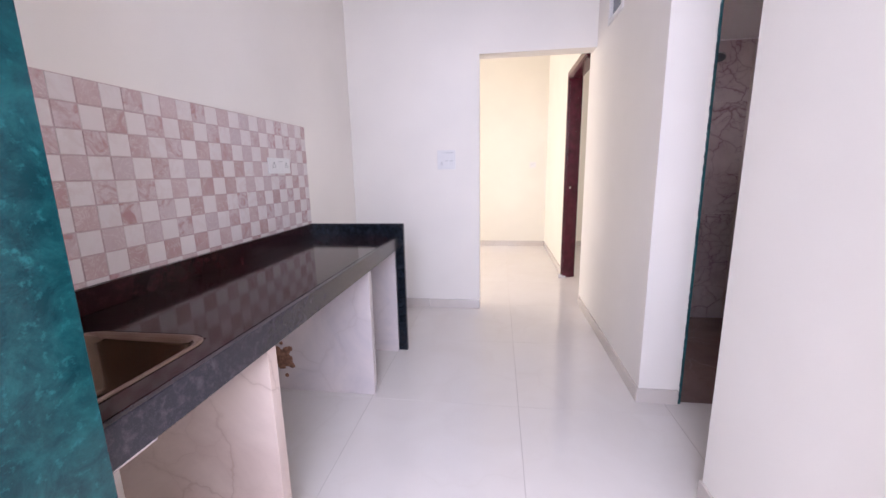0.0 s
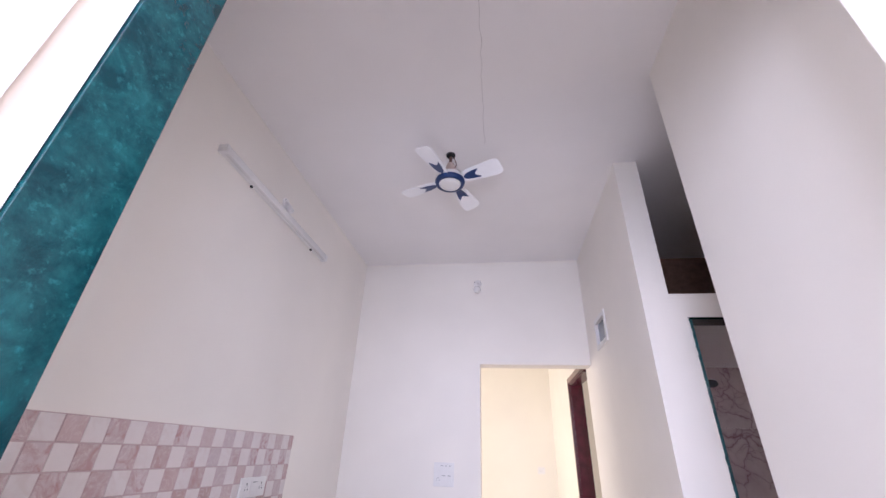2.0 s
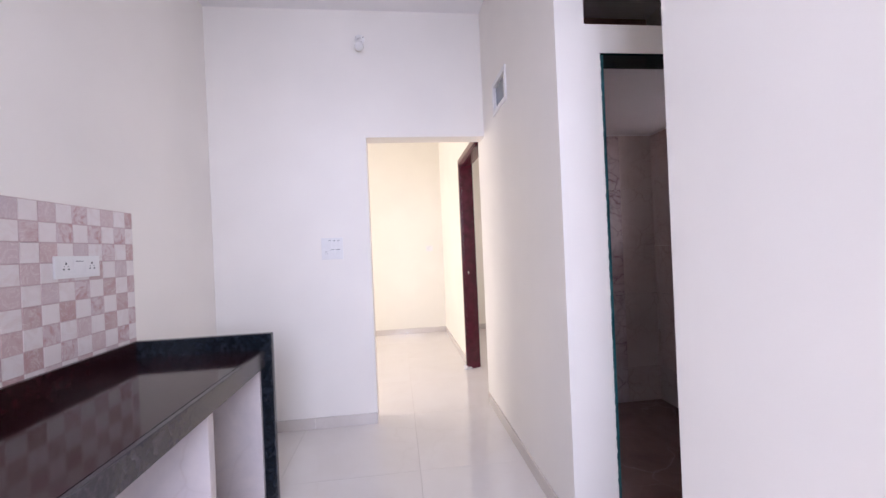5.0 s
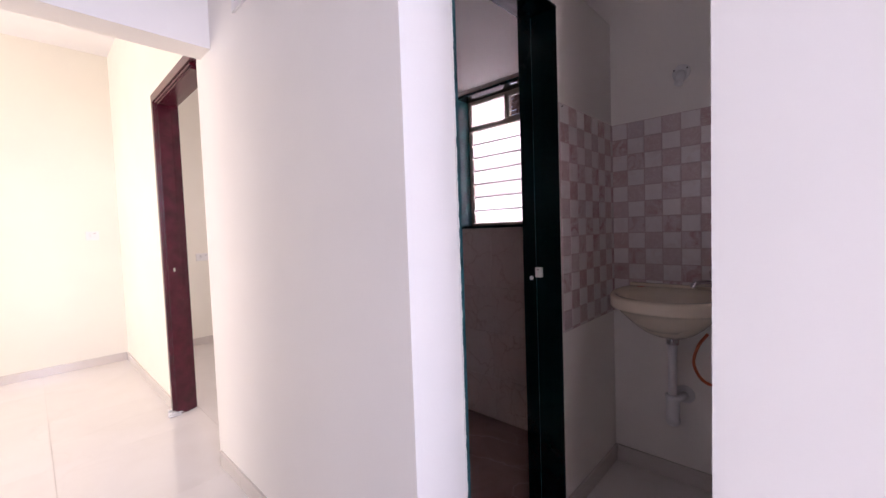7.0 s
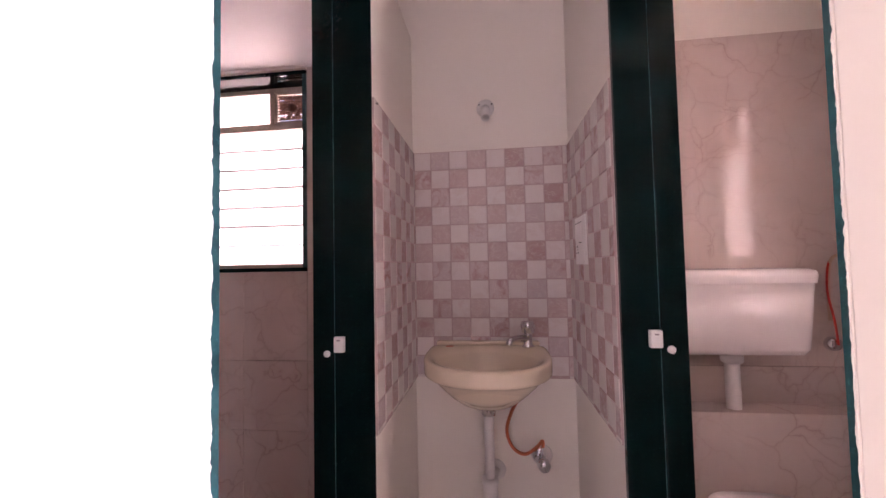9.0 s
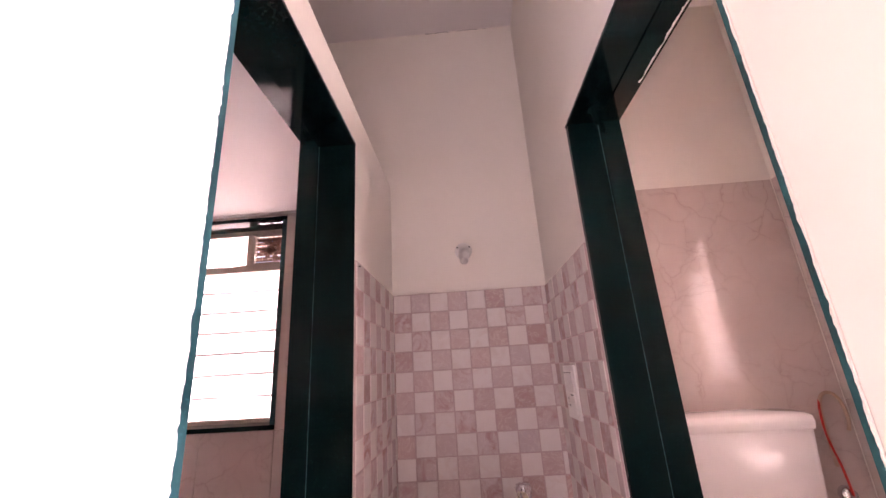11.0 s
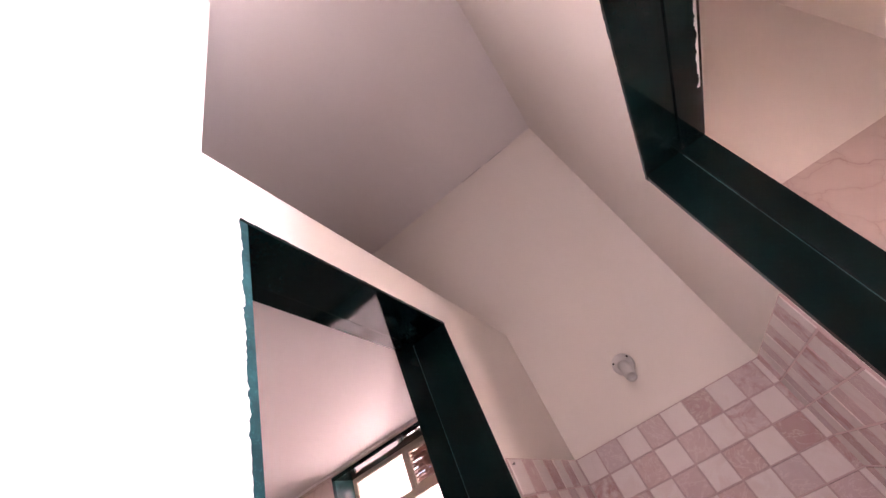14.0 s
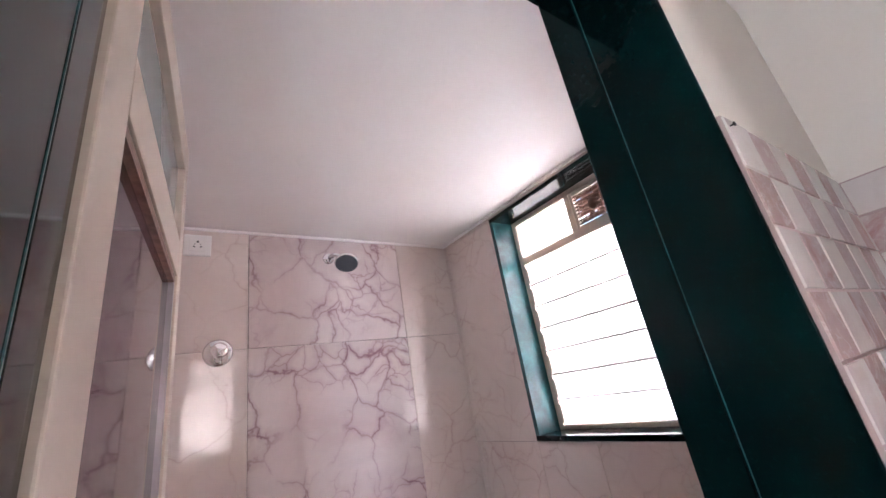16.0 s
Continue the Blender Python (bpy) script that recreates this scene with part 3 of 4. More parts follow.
# ---- ceiling fan ----
FX, FY = 1.027, 2.05
fan = thing("ceiling_fan", (FX, FY, H), "white four-blade ceiling fan with navy blue trims", "ceiling fan")
part("canopy", lathe([(0, H - 0.0), (0.028, H - 0.001), (0.028, H - 0.010), (0.014, H - 0.018), (0.012, H - 0.018)], 20, T(FX, FY, 0)), DARK, fan)
part("rod", tube([(FX, FY, H - 0.02), (FX, FY, 2.94)], 0.010), BROWN, fan, "brown down rod with loose wiring")
part("lower_canopy", lathe([(0.011, 3.035), (0.022, 3.025), (0.034, 2.975), (0.036, 2.942), (0, 2.940)], 20, T(FX, FY, 0)), plain("beige_plastic", (0.5, 0.38, 0.33), 0.4), fan)
part("wire", tube(curve_pts([(FX + 0.02, FY, H - 0.02), (FX + 0.034, FY + 0.01, 3.03), (FX + 0.03, FY - 0.012, 2.99), (FX + 0.025, FY, 2.95)], 12), 0.0025, 6), BROWN, fan)
part("motor", lathe([(0, 2.94), (0.06, 2.938), (0.082, 2.925), (0.088, 2.905), (0.084, 2.886), (0.07, 2.880), (0, 2.880)], 32, T(FX, FY, 0)), WHITE_P, fan)
part("ring", lathe([(0.086, 2.902), (0.089, 2.892), (0.084, 2.876), (0.066, 2.872), (0.064, 2.878), (0.084, 2.888)], 32, T(FX, FY, 0)), NAVY, fan, "navy blue trim ring")
part("cover", lathe([(0.065, 2.878), (0.06, 2.869), (0.04, 2.864), (0, 2.862)], 32, T(FX, FY, 0)), WHITE_P, fan)


def outline_plate(outline, z0, z1, m):
    bm = bmesh.new()
    lo = [bm.verts.new((x, y, z0)) for x, y in outline]
    hi = [bm.verts.new((x, y, z1)) for x, y in outline]
    bm.faces.new(lo[::-1])
    bm.faces.new(hi)
    n = len(outline)
    for i in range(n):
        bm.faces.new((lo[i], lo[(i + 1) % n], hi[(i + 1) % n], hi[i]))
    bm.transform(m)
    return bm


blade = [(0.085, -0.032), (0.13, -0.045), (0.29, -0.058), (0.315, -0.050), (0.325, -0.03), (0.325, 0.03), (0.315, 0.046), (0.29, 0.052), (0.13, 0.042), (0.085, 0.03)]
arrow = [(0.094, -0.006), (0.11, -0.020), (0.15, -0.029), (0.192, -0.031), (0.165, -0.006), (0.165, 0.006), (0.192, 0.028), (0.15, 0.025), (0.11, 0.017), (0.094, 0.006)]
for k in range(4):
    m = T(FX, FY, 2.898) @ Matrix.Rotation(radians(-21 + 90 * k), 4, 'Z') @ Matrix.Rotation(radians(-13), 4, 'X')
    b = part("blade", outline_plate(blade, 0.0, 0.004, m), FANW, fan)
    part("bracket", outline_plate(arrow, -0.006, -0.0005, m), NAVY, b, "navy blue forked blade bracket")

# ---- loft vent window ----
vw = tagged(new("window_vent"), "small white framed vent with a grey pane", "window", "", "structure")
part("frame", boxes(((XR - 0.010, VY0 - 0.03, VZ0 - 0.03), (XR + 0.03, VY0 + 0.002, VZ1 + 0.03)), ((XR - 0.010, VY1 - 0.002, VZ0 - 0.03), (XR + 0.03, VY1 + 0.03, VZ1 + 0.03)),
                    ((XR - 0.010, VY0 + 0.002, VZ0 - 0.03), (XR + 0.03, VY1 - 0.002, VZ0 + 0.002)), ((XR - 0.010, VY0 + 0.002, VZ1 - 0.002), (XR + 0.03, VY1 - 0.002, VZ1 + 0.03)), bev=0.002), WHITE_P, vw)
part("pane", boxes(((XR + 0.012, VY0, VZ0), (XR + 0.018, VY1, VZ1))), GREYGL, vw)

# ---- plum wooden door frame ----
df = thing("bedroom_door_frame", (2.09, 4.3, 0), "polished plum-brown wooden door frame, doorway open", "door frame")
for ya, s, xo in ((4.80, -1, 0), (3.835, 1, 0.055)):
    part("jamb", boxes(((XR - 0.022 + xo, ya, 0), (2.15, ya + s * 0.045, 2.175)), ((XR - 0.014 + xo, ya + s * 0.045, 0), (2.13, ya + s * 0.060, 2.165)), ((XR - 0.004 + xo, ya + s * 0.060, 0), (2.10, ya + s * 0.078, 2.155)), bev=0.003), PLUM, df)
part("head", boxes(((XR - 0.022, 3.84, 2.176), (2.15, 4.80, 2.23)), ((XR - 0.014, 3.90, 2.162), (2.13, 4.735, 2.1755)), ((XR - 0.004, 3.92, 2.150), (2.10, 4.71, 2.1615)), bev=0.003), PLUM, df)
part("strike_plate", boxes(((2.05, 4.7195, 1.01), (2.062, 4.7222, 1.034)), bev=0.0008), CHROME, df, "small chrome strike plate")
rnd = random.Random(5)
bm = bmesh.new()
for k in range(26):
    c = Vector((XR - 0.02 + rnd.uniform(-0.025, 0.05), 4.72 + rnd.uniform(-0.03, 0.07), 0.004 + rnd.random() * 0.02))
    r = rnd.uniform(0.006, 0.016)
    add_box(bm, c - Vector((r, r, r * 0.5)), c + Vector((r, r, r * 0.5)), r * 0.3, None)
tagged(new("plaster_lumps", mesh_of("plaster_lumps", bm, WHITE_P)), "broken white plaster lumps at the foot of the door frame", "plaster", "", "stuff")

# ---- kitchen counter ----
kc = thing("kitchen_counter", (0.3, 1.7, 0), "black granite kitchen platform on marble slab supports", "counter")
SX0, SX1, SY0, SY1 = 0.155, 0.525, 0.70, 1.065
top = bmesh.new()
for z in (0.785, 0.811):
    g = [[top.verts.new((x, y, z)) for y in (YB + 0.001, SY0, SY1, 2.70)] for x in (0, SX0, SX1, 0.60)]
    for i in range(3):
        for k in range(3):
            if (i, k) != (1, 0) and (i, k) != (1, 1) or k == 0:
                top.faces.new((g[i][k], g[i + 1][k], g[i + 1][k + 1], g[i][k + 1]))
rim = [e for e in top.edges if len(e.link_faces) == 1]
low = {(round(e.verts[0].co.x + e.verts[1].co.x, 3), round(e.verts[0].co.y + e.verts[1].co.y, 3)): e for e in rim if e.verts[0].co.z < 0.8}
for e in [e for e in rim if e.verts[0].co.z > 0.8]:
    f = low[(round(e.verts[0].co.x + e.verts[1].co.x, 3), round(e.verts[0].co.y + e.verts[1].co.y, 3))]
    a, b = e.verts
    c, d2 = sorted(f.verts, key=lambda q: (q.co.xy - b.co.xy).length)
    top.faces.new((a, b, c, d2))
part("worktop", top, BLACK, kc)
part("front_edge", boxes(((0.6005, YB + 0.001, 0.727), (0.622, 2.699, 0.8105)), bev=0.003), granite("granite_edge", (0.03, 0.027, 0.034), (0.075, 0.068, 0.08), 40, 0.22), kc, "thick speckled granite front edge")
part("splash_strip", boxes(((0.0005, YB + 0.001, 0.8115), (0.022, 2.698, 0.893)), bev=0.002), BLACK, kc)
part("end_panel", boxes(((0.0, 2.7005, 0), (0.655, 2.735, 0.893)), bev=0.003), BLACK_E, kc, "blue-black granite end panel down to the floor")
part("support", boxes(((0.0, 2.676, 0), (0.598, 2.699, 0.784)), bev=0.002), LEGST, kc, "white marble lining slab")
for ya, slab in ((2.13, LEGST), (1.20, LEGST_B)):
    part("support", boxes(((0.0, ya, 0), (0.60, ya + 0.045, 0.784)), bev=0.003), slab, kc, "grey-white marble support slab")
part("strip", boxes(((0.606, 0.68, 0.719), (0.615, 0.80, 0.7265))), LEGST, kc)
rnd = random.Random(8)
bm = bmesh.new()
for k in range(30):
    c = Vector((0.03 + abs(rnd.gauss(0, 0.045)), 2.128, 0.19 + rnd.gauss(0, 0.055)))
    r = rnd.uniform(0.010, 0.034)
    bm2 = lathe([(0, 0.0035), (r * 0.5, 0.003), (r * 0.85, 0.0015), (r, 0)], 9)
    for v in bm2.verts:
        v.co.x *= 1 + 0.5 * noise.noise((v.co.x * 90, v.co.y * 90, k))
        v.co.y *= 1 + 0.6 * noise.noise((v.co.y * 90, v.co.x * 90, k + 7))
    merge(bm, bm2, T(c.x, 2.1305, c.z) @ TO_MY)
tagged(part("cement_smear", bm, LEG_DIRT, kc, "brown cement smears low on the slab"), kind="stuff")


def rounded_rect(x0, x1, y0, y1, r, n=6):
    pts = []
    for cx, cy, a0 in ((x1 - r, y1 - r, 0), (x0 + r, y1 - r, 90), (x0 + r, y0 + r, 180), (x1 - r, y0 + r, 270)):
        for i in range(n + 1):
            a = radians(a0 + 90 * i / n)
            pts.append((cx + r * math.cos(a), cy + r * math.sin(a)))
    return pts


def loft_rings(rings, close_last=True, smooth=True):
    bm = bmesh.new()
    vr = [[bm.verts.new(p) for p in ring] for ring in rings]
    n = len(vr[0])
    for p, q in zip(vr, vr[1:]):
        for i in range(n):
            f = bm.faces.new((p[i], p[(i + 1) % n], q[(i + 1) % n], q[i]))
            f.smooth = smooth
    if close_last:
        bm.faces.new(vr[-1]).smooth = smooth
    return bm


sk = thing("kitchen_sink", (0.34, 0.88, 0.66), "stainless steel single-bowl sink set in black granite", "sink")


def rr(dx, z, r=0.06):
    return [(x, y, z) for x, y in rounded_rect(SX0 - dx, SX1 + dx, SY0 - dx, SY1 + dx, r)]


part("bowl", loft_rings([rr(0.012, 0.8115), rr(0.011, 0.8145), rr(0.002, 0.8155), rr(-0.006, 0.812), rr(-0.012, 0.79), rr(-0.020, 0.68), rr(-0.045, 0.655), rr(-0.12, 0.650, 0.03)]), STEEL, sk)
part("drain", lathe([(0, 0.0), (0.03, 0.001), (0.034, 0.003), (0.036, 0)], 20, T(0.34, 0.88, 0.651)), CHROME, sk)

# ---- bathroom window and assumed toilet window ----
def louvre_window(name, label, base, width, z0, z1, depth, fan_side):
    """Stone-lined louvre window built in a local frame: x along the wall, y outwards, z up."""
    w = tagged(new(name), label, "window", "", "structure")
    w.matrix_world = base

    def lp(pname, bm, mat, parent, lab=""):
        bm.transform(base)
        return part(pname, bm, mat, parent, lab)
    t = 0.018
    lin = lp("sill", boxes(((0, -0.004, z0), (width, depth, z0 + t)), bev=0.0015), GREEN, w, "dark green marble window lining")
    # side linings take the paler, rougher green; sill and head the dark one
    lp("lining", boxes(((0, -0.004, z0 + t), (t, depth, z1 - t)), bev=0.0015), GREEN_PALE, w)
    lp("lining", boxes(((width - t, -0.004, z0 + t), (width, depth, z1 - t)), bev=0.0015), GREEN_PALE, w)
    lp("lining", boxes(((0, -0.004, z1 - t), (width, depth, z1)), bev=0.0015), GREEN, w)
    yo = depth - 0.045
    a, b, c, d = t, width - t, z0 + t, z1 - t
    zm = c + (d - c) * 0.78
    f = 0.022
    lp("frame", boxes(((a, yo, c), (a + f, yo + 0.03, d)), ((b - f, yo, c), (b, yo + 0.03, d)), ((a + f, yo, d - f), (b - f, yo + 0.03, d)), ((a + f, yo, c), (b - f, yo + 0.03, c + f * 0.7)),
                      ((a + f, yo - 0.004, zm - 0.016), (b - f, yo + 0.03, zm + 0.016)), bev=0.002), ALU, w, "cream aluminium window frame")
    split = a + (b - a) * (0.60 if fan_side else 0.40)
    lp("mullion", boxes(((split - 0.012, yo - 0.002, zm + 0.016), (split + 0.012, yo + 0.03, d - f)), bev=0.002), ALU, w)
    p0, p1 = (a + f, split - 0.012) if fan_side else (split + 0.012, b - f)
    lp("pane", boxes(((p0, yo + 0.012, zm + 0.016), (p1, yo + 0.017, d - f))), FROST, w)
    e0, e1 = (split + 0.012, b - f) if fan_side else (a + f, split - 0.012)
    n = 7
    lh = (zm - 0.016 - c - f * 0.7) / n
    for k in range(n):
        zc = c + f * 0.7 + lh * (k + 0.5)
        bm = boxes(((-(b - a - 2 * f) / 2 + 0.004, -0.0025, -lh * 0.56), ((b - a - 2 * f) / 2 - 0.004, 0.0025, lh * 0.56)), bev=0.001)
        bm.transform(T((a + b) / 2, yo + 0.015, zc) @ Matrix.Rotation(radians(-9), 4, 'X'))
        lp("louvre", bm, FROST, w, "frosted glass louvre blade")
        # added strip that draws the shaded line where two blades overlap
        lp("blade_edge", boxes(((a + f, yo + 0.004, zc - lh * 0.5 - 0.0025), (b - f, yo + 0.008, zc - lh * 0.5 + 0.0025))), FROST_OVERLAP, w)
        for xx in (a + f - 0.002, b - f - 0.010):
            lp("clip", boxes(((xx, yo - 0.004, zc - lh * 0.42), (xx + 0.014, yo + 0.004, zc + lh * 0.3)), bev=0.002), ALU, w)
    # exhaust fan beside the fixed pane
    cx, cz, g = (e0 + e1) / 2, (zm + 0.016 + d - f) / 2, 0.012
    hx, hz = (e1 - e0) / 2, (d - f - zm - 0.016) / 2
    r = min(hx, hz) - g
    lp("fan_housing", boxes(((e0, yo + 0.002, cz - hz), (e0 + g, yo + 0.03, cz + hz)), ((e1 - g, yo + 0.002, cz - hz), (e1, yo + 0.03, cz + hz)), ((e0 + g, yo + 0.002, cz + hz - g), (e1 - g, yo + 0.03, cz + hz)),
                            ((e0 + g, yo + 0.002, cz - hz), (e1 - g, yo + 0.03, cz - hz + g)), bev=0.002), ALU, w, "square cream exhaust fan housing")
    for k in range(6):
        bl = outline_plate([(0.012, -0.012), (r * 0.92, -r * 0.36), (r * 0.95, r * 0.26), (0.012, 0.010)], -0.001, 0.001, Matrix.Rotation(radians(60 * k), 4, 'Z') @ Matrix.Rotation(radians(20), 4, 'X'))
        bl.transform(T(cx, yo + 0.020, cz) @ TO_MY)
        lp("fan_blade", bl, BROWN, w)
    for k in range(9):
        zz = cz - hz + g + (2 * hz - 2 * g) * (k + 0.5) / 9
        lp("grille_bar", boxes(((e0 + g, yo + 0.004, zz - 0.0022), (e1 - g, yo + 0.008, zz + 0.0022))), BROWN, w)
    for k in range(6):
        xx = e0 + g + (2 * hx - 2 * g) * (k + 0.5) / 6
        lp("grille_bar", boxes(((xx - 0.0018, yo + 0.0025, cz - hz + g), (xx + 0.0018, yo + 0.0045, cz + hz - g))), BROWN, w)
    for k in range(6):
        zz = cz - hz + (k + 0.5) * 2 * hz / 6
        lp("shutter_slat", boxes(((e0, yo + 0.031, zz - hz * 0.13), (e1, yo + 0.034, zz + hz * 0.13))), BROWN, w)
    lp("fan_hub", lathe([(0, 0.020), (0.020, 0.018), (0.024, 0.0), (0, -0.008)], 18, T(cx, yo + 0.020, cz) @ TO_MY), BROWN, w)
    return w


# local x runs south along the east wall
base_e = Matrix(((0, 1, 0, XE - 0.008), (-1, 0, 0, WY1), (0, 0, 1, 0), (0, 0, 0, 1)))
louvre_window("window_bath", "assumed louvre window with exhaust fan, unseen, added to light the toilet, lined in green marble", base_e, WY1 - WY0, WZ0, WZ1, 0.155, True)
# unseen window, added so that the toilet lamp has an opening
base_s = Matrix(((-1, 0, 0, 2.88), (0, -1, 0, 0.568), (0, 0, 1, 0), (0, 0, 0, 1)))
louvre_window("window_toilet_assumed", "assumed louvre window with exhaust fan, unseen, added to light the toilet", base_s, 0.52, 1.235, 2.13, 0.155, True)

# ---- bathroom door leaf ----
HX, HY = 2.241, 2.402
lm = T(HX, HY, -0.01) @ Matrix.Rotation(radians(84.5), 4, 'Z')
leaf = thing("bathroom_door", (HX, HY, -0.01), "open cream framed bathroom door with tinted glass panels", "door")


def leaf_part(name, bms, mat, label=""):
    bms.transform(lm)
    return part(name, bms, mat, leaf, label)


LT = 0.034
leaf_part("stile", boxes(((-0.004, 0, 0), (0.072, LT, 2.06)), bev=0.002), ALU)
leaf_part("stile", boxes(((0.548, 0, 0), (0.60, LT, 2.06)), bev=0.002), ALU)
leaf_part("rail", boxes(((0.0725, 0, 1.752), (0.5475, LT, 1.825)), bev=0.002), ALU)
leaf_part("rail", boxes(((0.0725, 0, 1.99), (0.5475, LT, 2.06)), bev=0.002), ALU)
leaf_part("rail", boxes(((0.0725, 0, 0), (0.5475, LT, 0.16)), bev=0.002), ALU)
leaf_part("lower_panel", boxes(((0.0725, 0.013, 0.1605), (0.5475, 0.020, 1.7515))), SMOKE, "glossy plum-tinted lower panel")
leaf_part("upper_panel", boxes(((0.0725, 0.013, 1.8255), (0.5475, 0.020, 1.9895))), PANEL, "grey-green upper panel")
leaf_part("gasket", boxes(((0.0725, 0.004, 1.738), (0.5475, 0.014, 1.7515))), BROWN)
leaf_part("gasket", boxes(((0.538, 0.004, 0.1605), (0.5475, 0.014, 1.7375))), ALU_G)

# ---- basin ----
BY, BX = 1.922, 3.225
wb = thing("wash_basin", (3.42, BY, 0.72), "ivory ceramic wall-hung wash basin", "basin")


def basin_ring(s, z, dx=0.0, n=48):
    pts = []
    for i in range(n):
        a = 2 * math.pi * i / n
        c, q = math.cos(a), math.sin(a)
        e = 5.5 if c > 0 else 2.3
        k = (abs(c) ** e + abs(q) ** e) ** (-1 / e)
        px = c * k * s * (0.198 if c > 0 else 0.205)
        pts.append((BX + dx + px, BY + q * k * s * 0.224, z + 0.06 * min(0, px)))
    return pts


def bowl_ring(s, z, n=48):
    """Inner oval of the bowl, set towards the front edge."""
    return [(BX - 0.038 + s * math.cos(2 * math.pi * i / n) * (0.155 if math.cos(2 * math.pi * i / n) < 0 else 0.150), BY + s * 0.188 * math.sin(2 * math.pi * i / n), z) for i in range(n)]


under = [(0.14, 0.728), (0.30, 0.738), (0.46, 0.760), (0.61, 0.79), (0.75, 0.825), (0.86, 0.856), (0.91, 0.872), (0.975, 0.875), (0.995, 0.879), (1.0, 0.887)]
part("bowl", loft_rings([basin_ring(s, z, 0.065 * (1 - s)) for s, z in under] + [basin_ring(1.0, 0.905), basin_ring(1.0, 0.920), basin_ring(0.985, 0.928), basin_ring(0.955, 0.929)]
                        + [bowl_ring(1.0, 0.921), bowl_ring(0.965, 0.908), bowl_ring(0.90, 0.872), bowl_ring(0.72, 0.81), bowl_ring(0.4, 0.775), bowl_ring(0.1, 0.768)]), CERAMIC, wb)
part("back_ledge", boxes(((3.385, BY - 0.205, 0.9275), (3.4225, BY + 0.205, 0.942)), bev=0.006), CERAMIC, wb)
part("overflow_hole", lathe([(0, 0.002), (0.008, 0.001), (0.009, -0.006)], 12, T(3.329, BY, 0.880) @ Matrix.Rotation(radians(-72), 4, 'Y')), DARK, wb)
part("soap_stain", lathe([(0, 0.0015), (0.014, 0.001), (0.018, 0)], 10, T(3.372, BY + 0.15, 0.9265)), RED_H, wb)
tp = thing("basin_tap", (3.36, 1.765, 0.927), "chrome pillar tap on the basin", "tap")
part("body", lathe([(0, 0.0), (0.024, 0), (0.024, 0.006), (0.016, 0.012), (0.015, 0.045), (0.017, 0.05), (0.010, 0.056)], 20, T(3.362, 1.765, 0.927)), CHROME, tp)
part("spout", tube(curve_pts([(3.362, 1.765, 0.958), (3.33, 1.80, 0.966), (3.30, 1.832, 0.963), (3.292, 1.842, 0.945)], 15), 0.0125, 12), CHROME, tp)
part("handle", lathe([(0.010, 0.05), (0.024, 0.056), (0.029, 0.084), (0.024, 0.098), (0, 0.100)], 10, T(3.362, 1.765, 0.927)), CHROME, tp)
wp = thing("waste_pipe", (3.30, BY, 0.32), "white plastic waste pipe with bottle trap under the basin", "pipe")
PX = 3.30
part("coupling", lathe([(0.020, 0.688), (0.026, 0.690), (0.026, 0.726), (0.022, 0.730)], 20, T(PX, BY, 0)), CHROME, wp, "chrome waste coupling")
part("pipe", lathe([(0, 0.688), (0.0195, 0.687), (0.0185, 0.66), (0.0175, 0.45), (0, 0.45)], 20, T(PX, BY, 0)), WHITE_P, wp)
part("trap", lathe([(0.018, 0.462), (0.030, 0.460), (0.030, 0.440), (0.027, 0.438), (0.027, 0.352), (0.030, 0.350), (0.030, 0.335), (0.022, 0.325), (0, 0.325)], 24, T(PX, BY, 0)), WHITE_P, wp)
part("branch", tube([(PX + 0.01, BY, 0.425), (3.424, BY - 0.02, 0.425)], 0.017, 14), WHITE_P, wp)
part("flange", lathe([(0.017, 0.012), (0.038, 0.008), (0.042, 0)], 24, T(XE, BY - 0.02, 0.425) @ TO_MX), WHITE_P, wp)
av = thing("angle_valve", (3.40, 1.718, 0.49), "chrome angle valve on the wall under the basin", "valve")
part("flange", lathe([(0, 0.02), (0.028, 0.016), (0.040, 0.008), (0.042, 0)], 24, T(XE, 1.718, 0.49) @ TO_MX), CHROME, av)
part("body", tube([(3.43, 1.718, 0.49), (3.375, 1.718, 0.49)], 0.011, 12), CHROME, av)
part("knob", lathe([(0, 0.036), (0.020, 0.034), (0.026, 0.020), (0.023, 0.0), (0, 0)], 20, T(3.385, 1.718, 0.478) @ TO_MX), CHROME, av)
part("outlet", tube([(3.395, 1.718, 0.49), (3.395, 1.718, 0.535)], 0.009, 12), CHROME, av)
tagged(new("supply_hose", mesh_of("supply_hose", tube(curve_pts([(3.36, 1.80, 0.74), (3.362, 1.835, 0.68), (3.372, 1.855, 0.60), (3.385, 1.83, 0.53), (3.39, 1.785, 0.508), (3.393, 1.74, 0.535), (3.395, 1.718, 0.558), (3.395, 1.718, 0.525)], 42), 0.0065, 10), RED_H)),
       "orange rubber supply hose looping to the valve", "hose")

# ---- shower fittings ----
sh = thing("overhead_shower", (2.88, 3.62, 2.05), "chrome overhead shower on a short arm", "shower")
part("flange", lathe([(0, 0.012), (0.02, 0.01), (0.024, 0)], 20, T(2.815, 3.617, 2.055) @ TO_MY), CHROME, sh)
part("arm", tube(curve_pts([(2.815, 3.617, 2.055), (2.825, 3.58, 2.058), (2.845, 3.545, 2.04), (2.855, 3.53, 2.02)], 12), 0.009, 10), CHROME, sh)
shm = T(2.858, 3.525, 2.012) @ Matrix.Rotation(radians(-28), 4, 'X') @ Matrix.Rotation(radians(14), 4, 'Y')
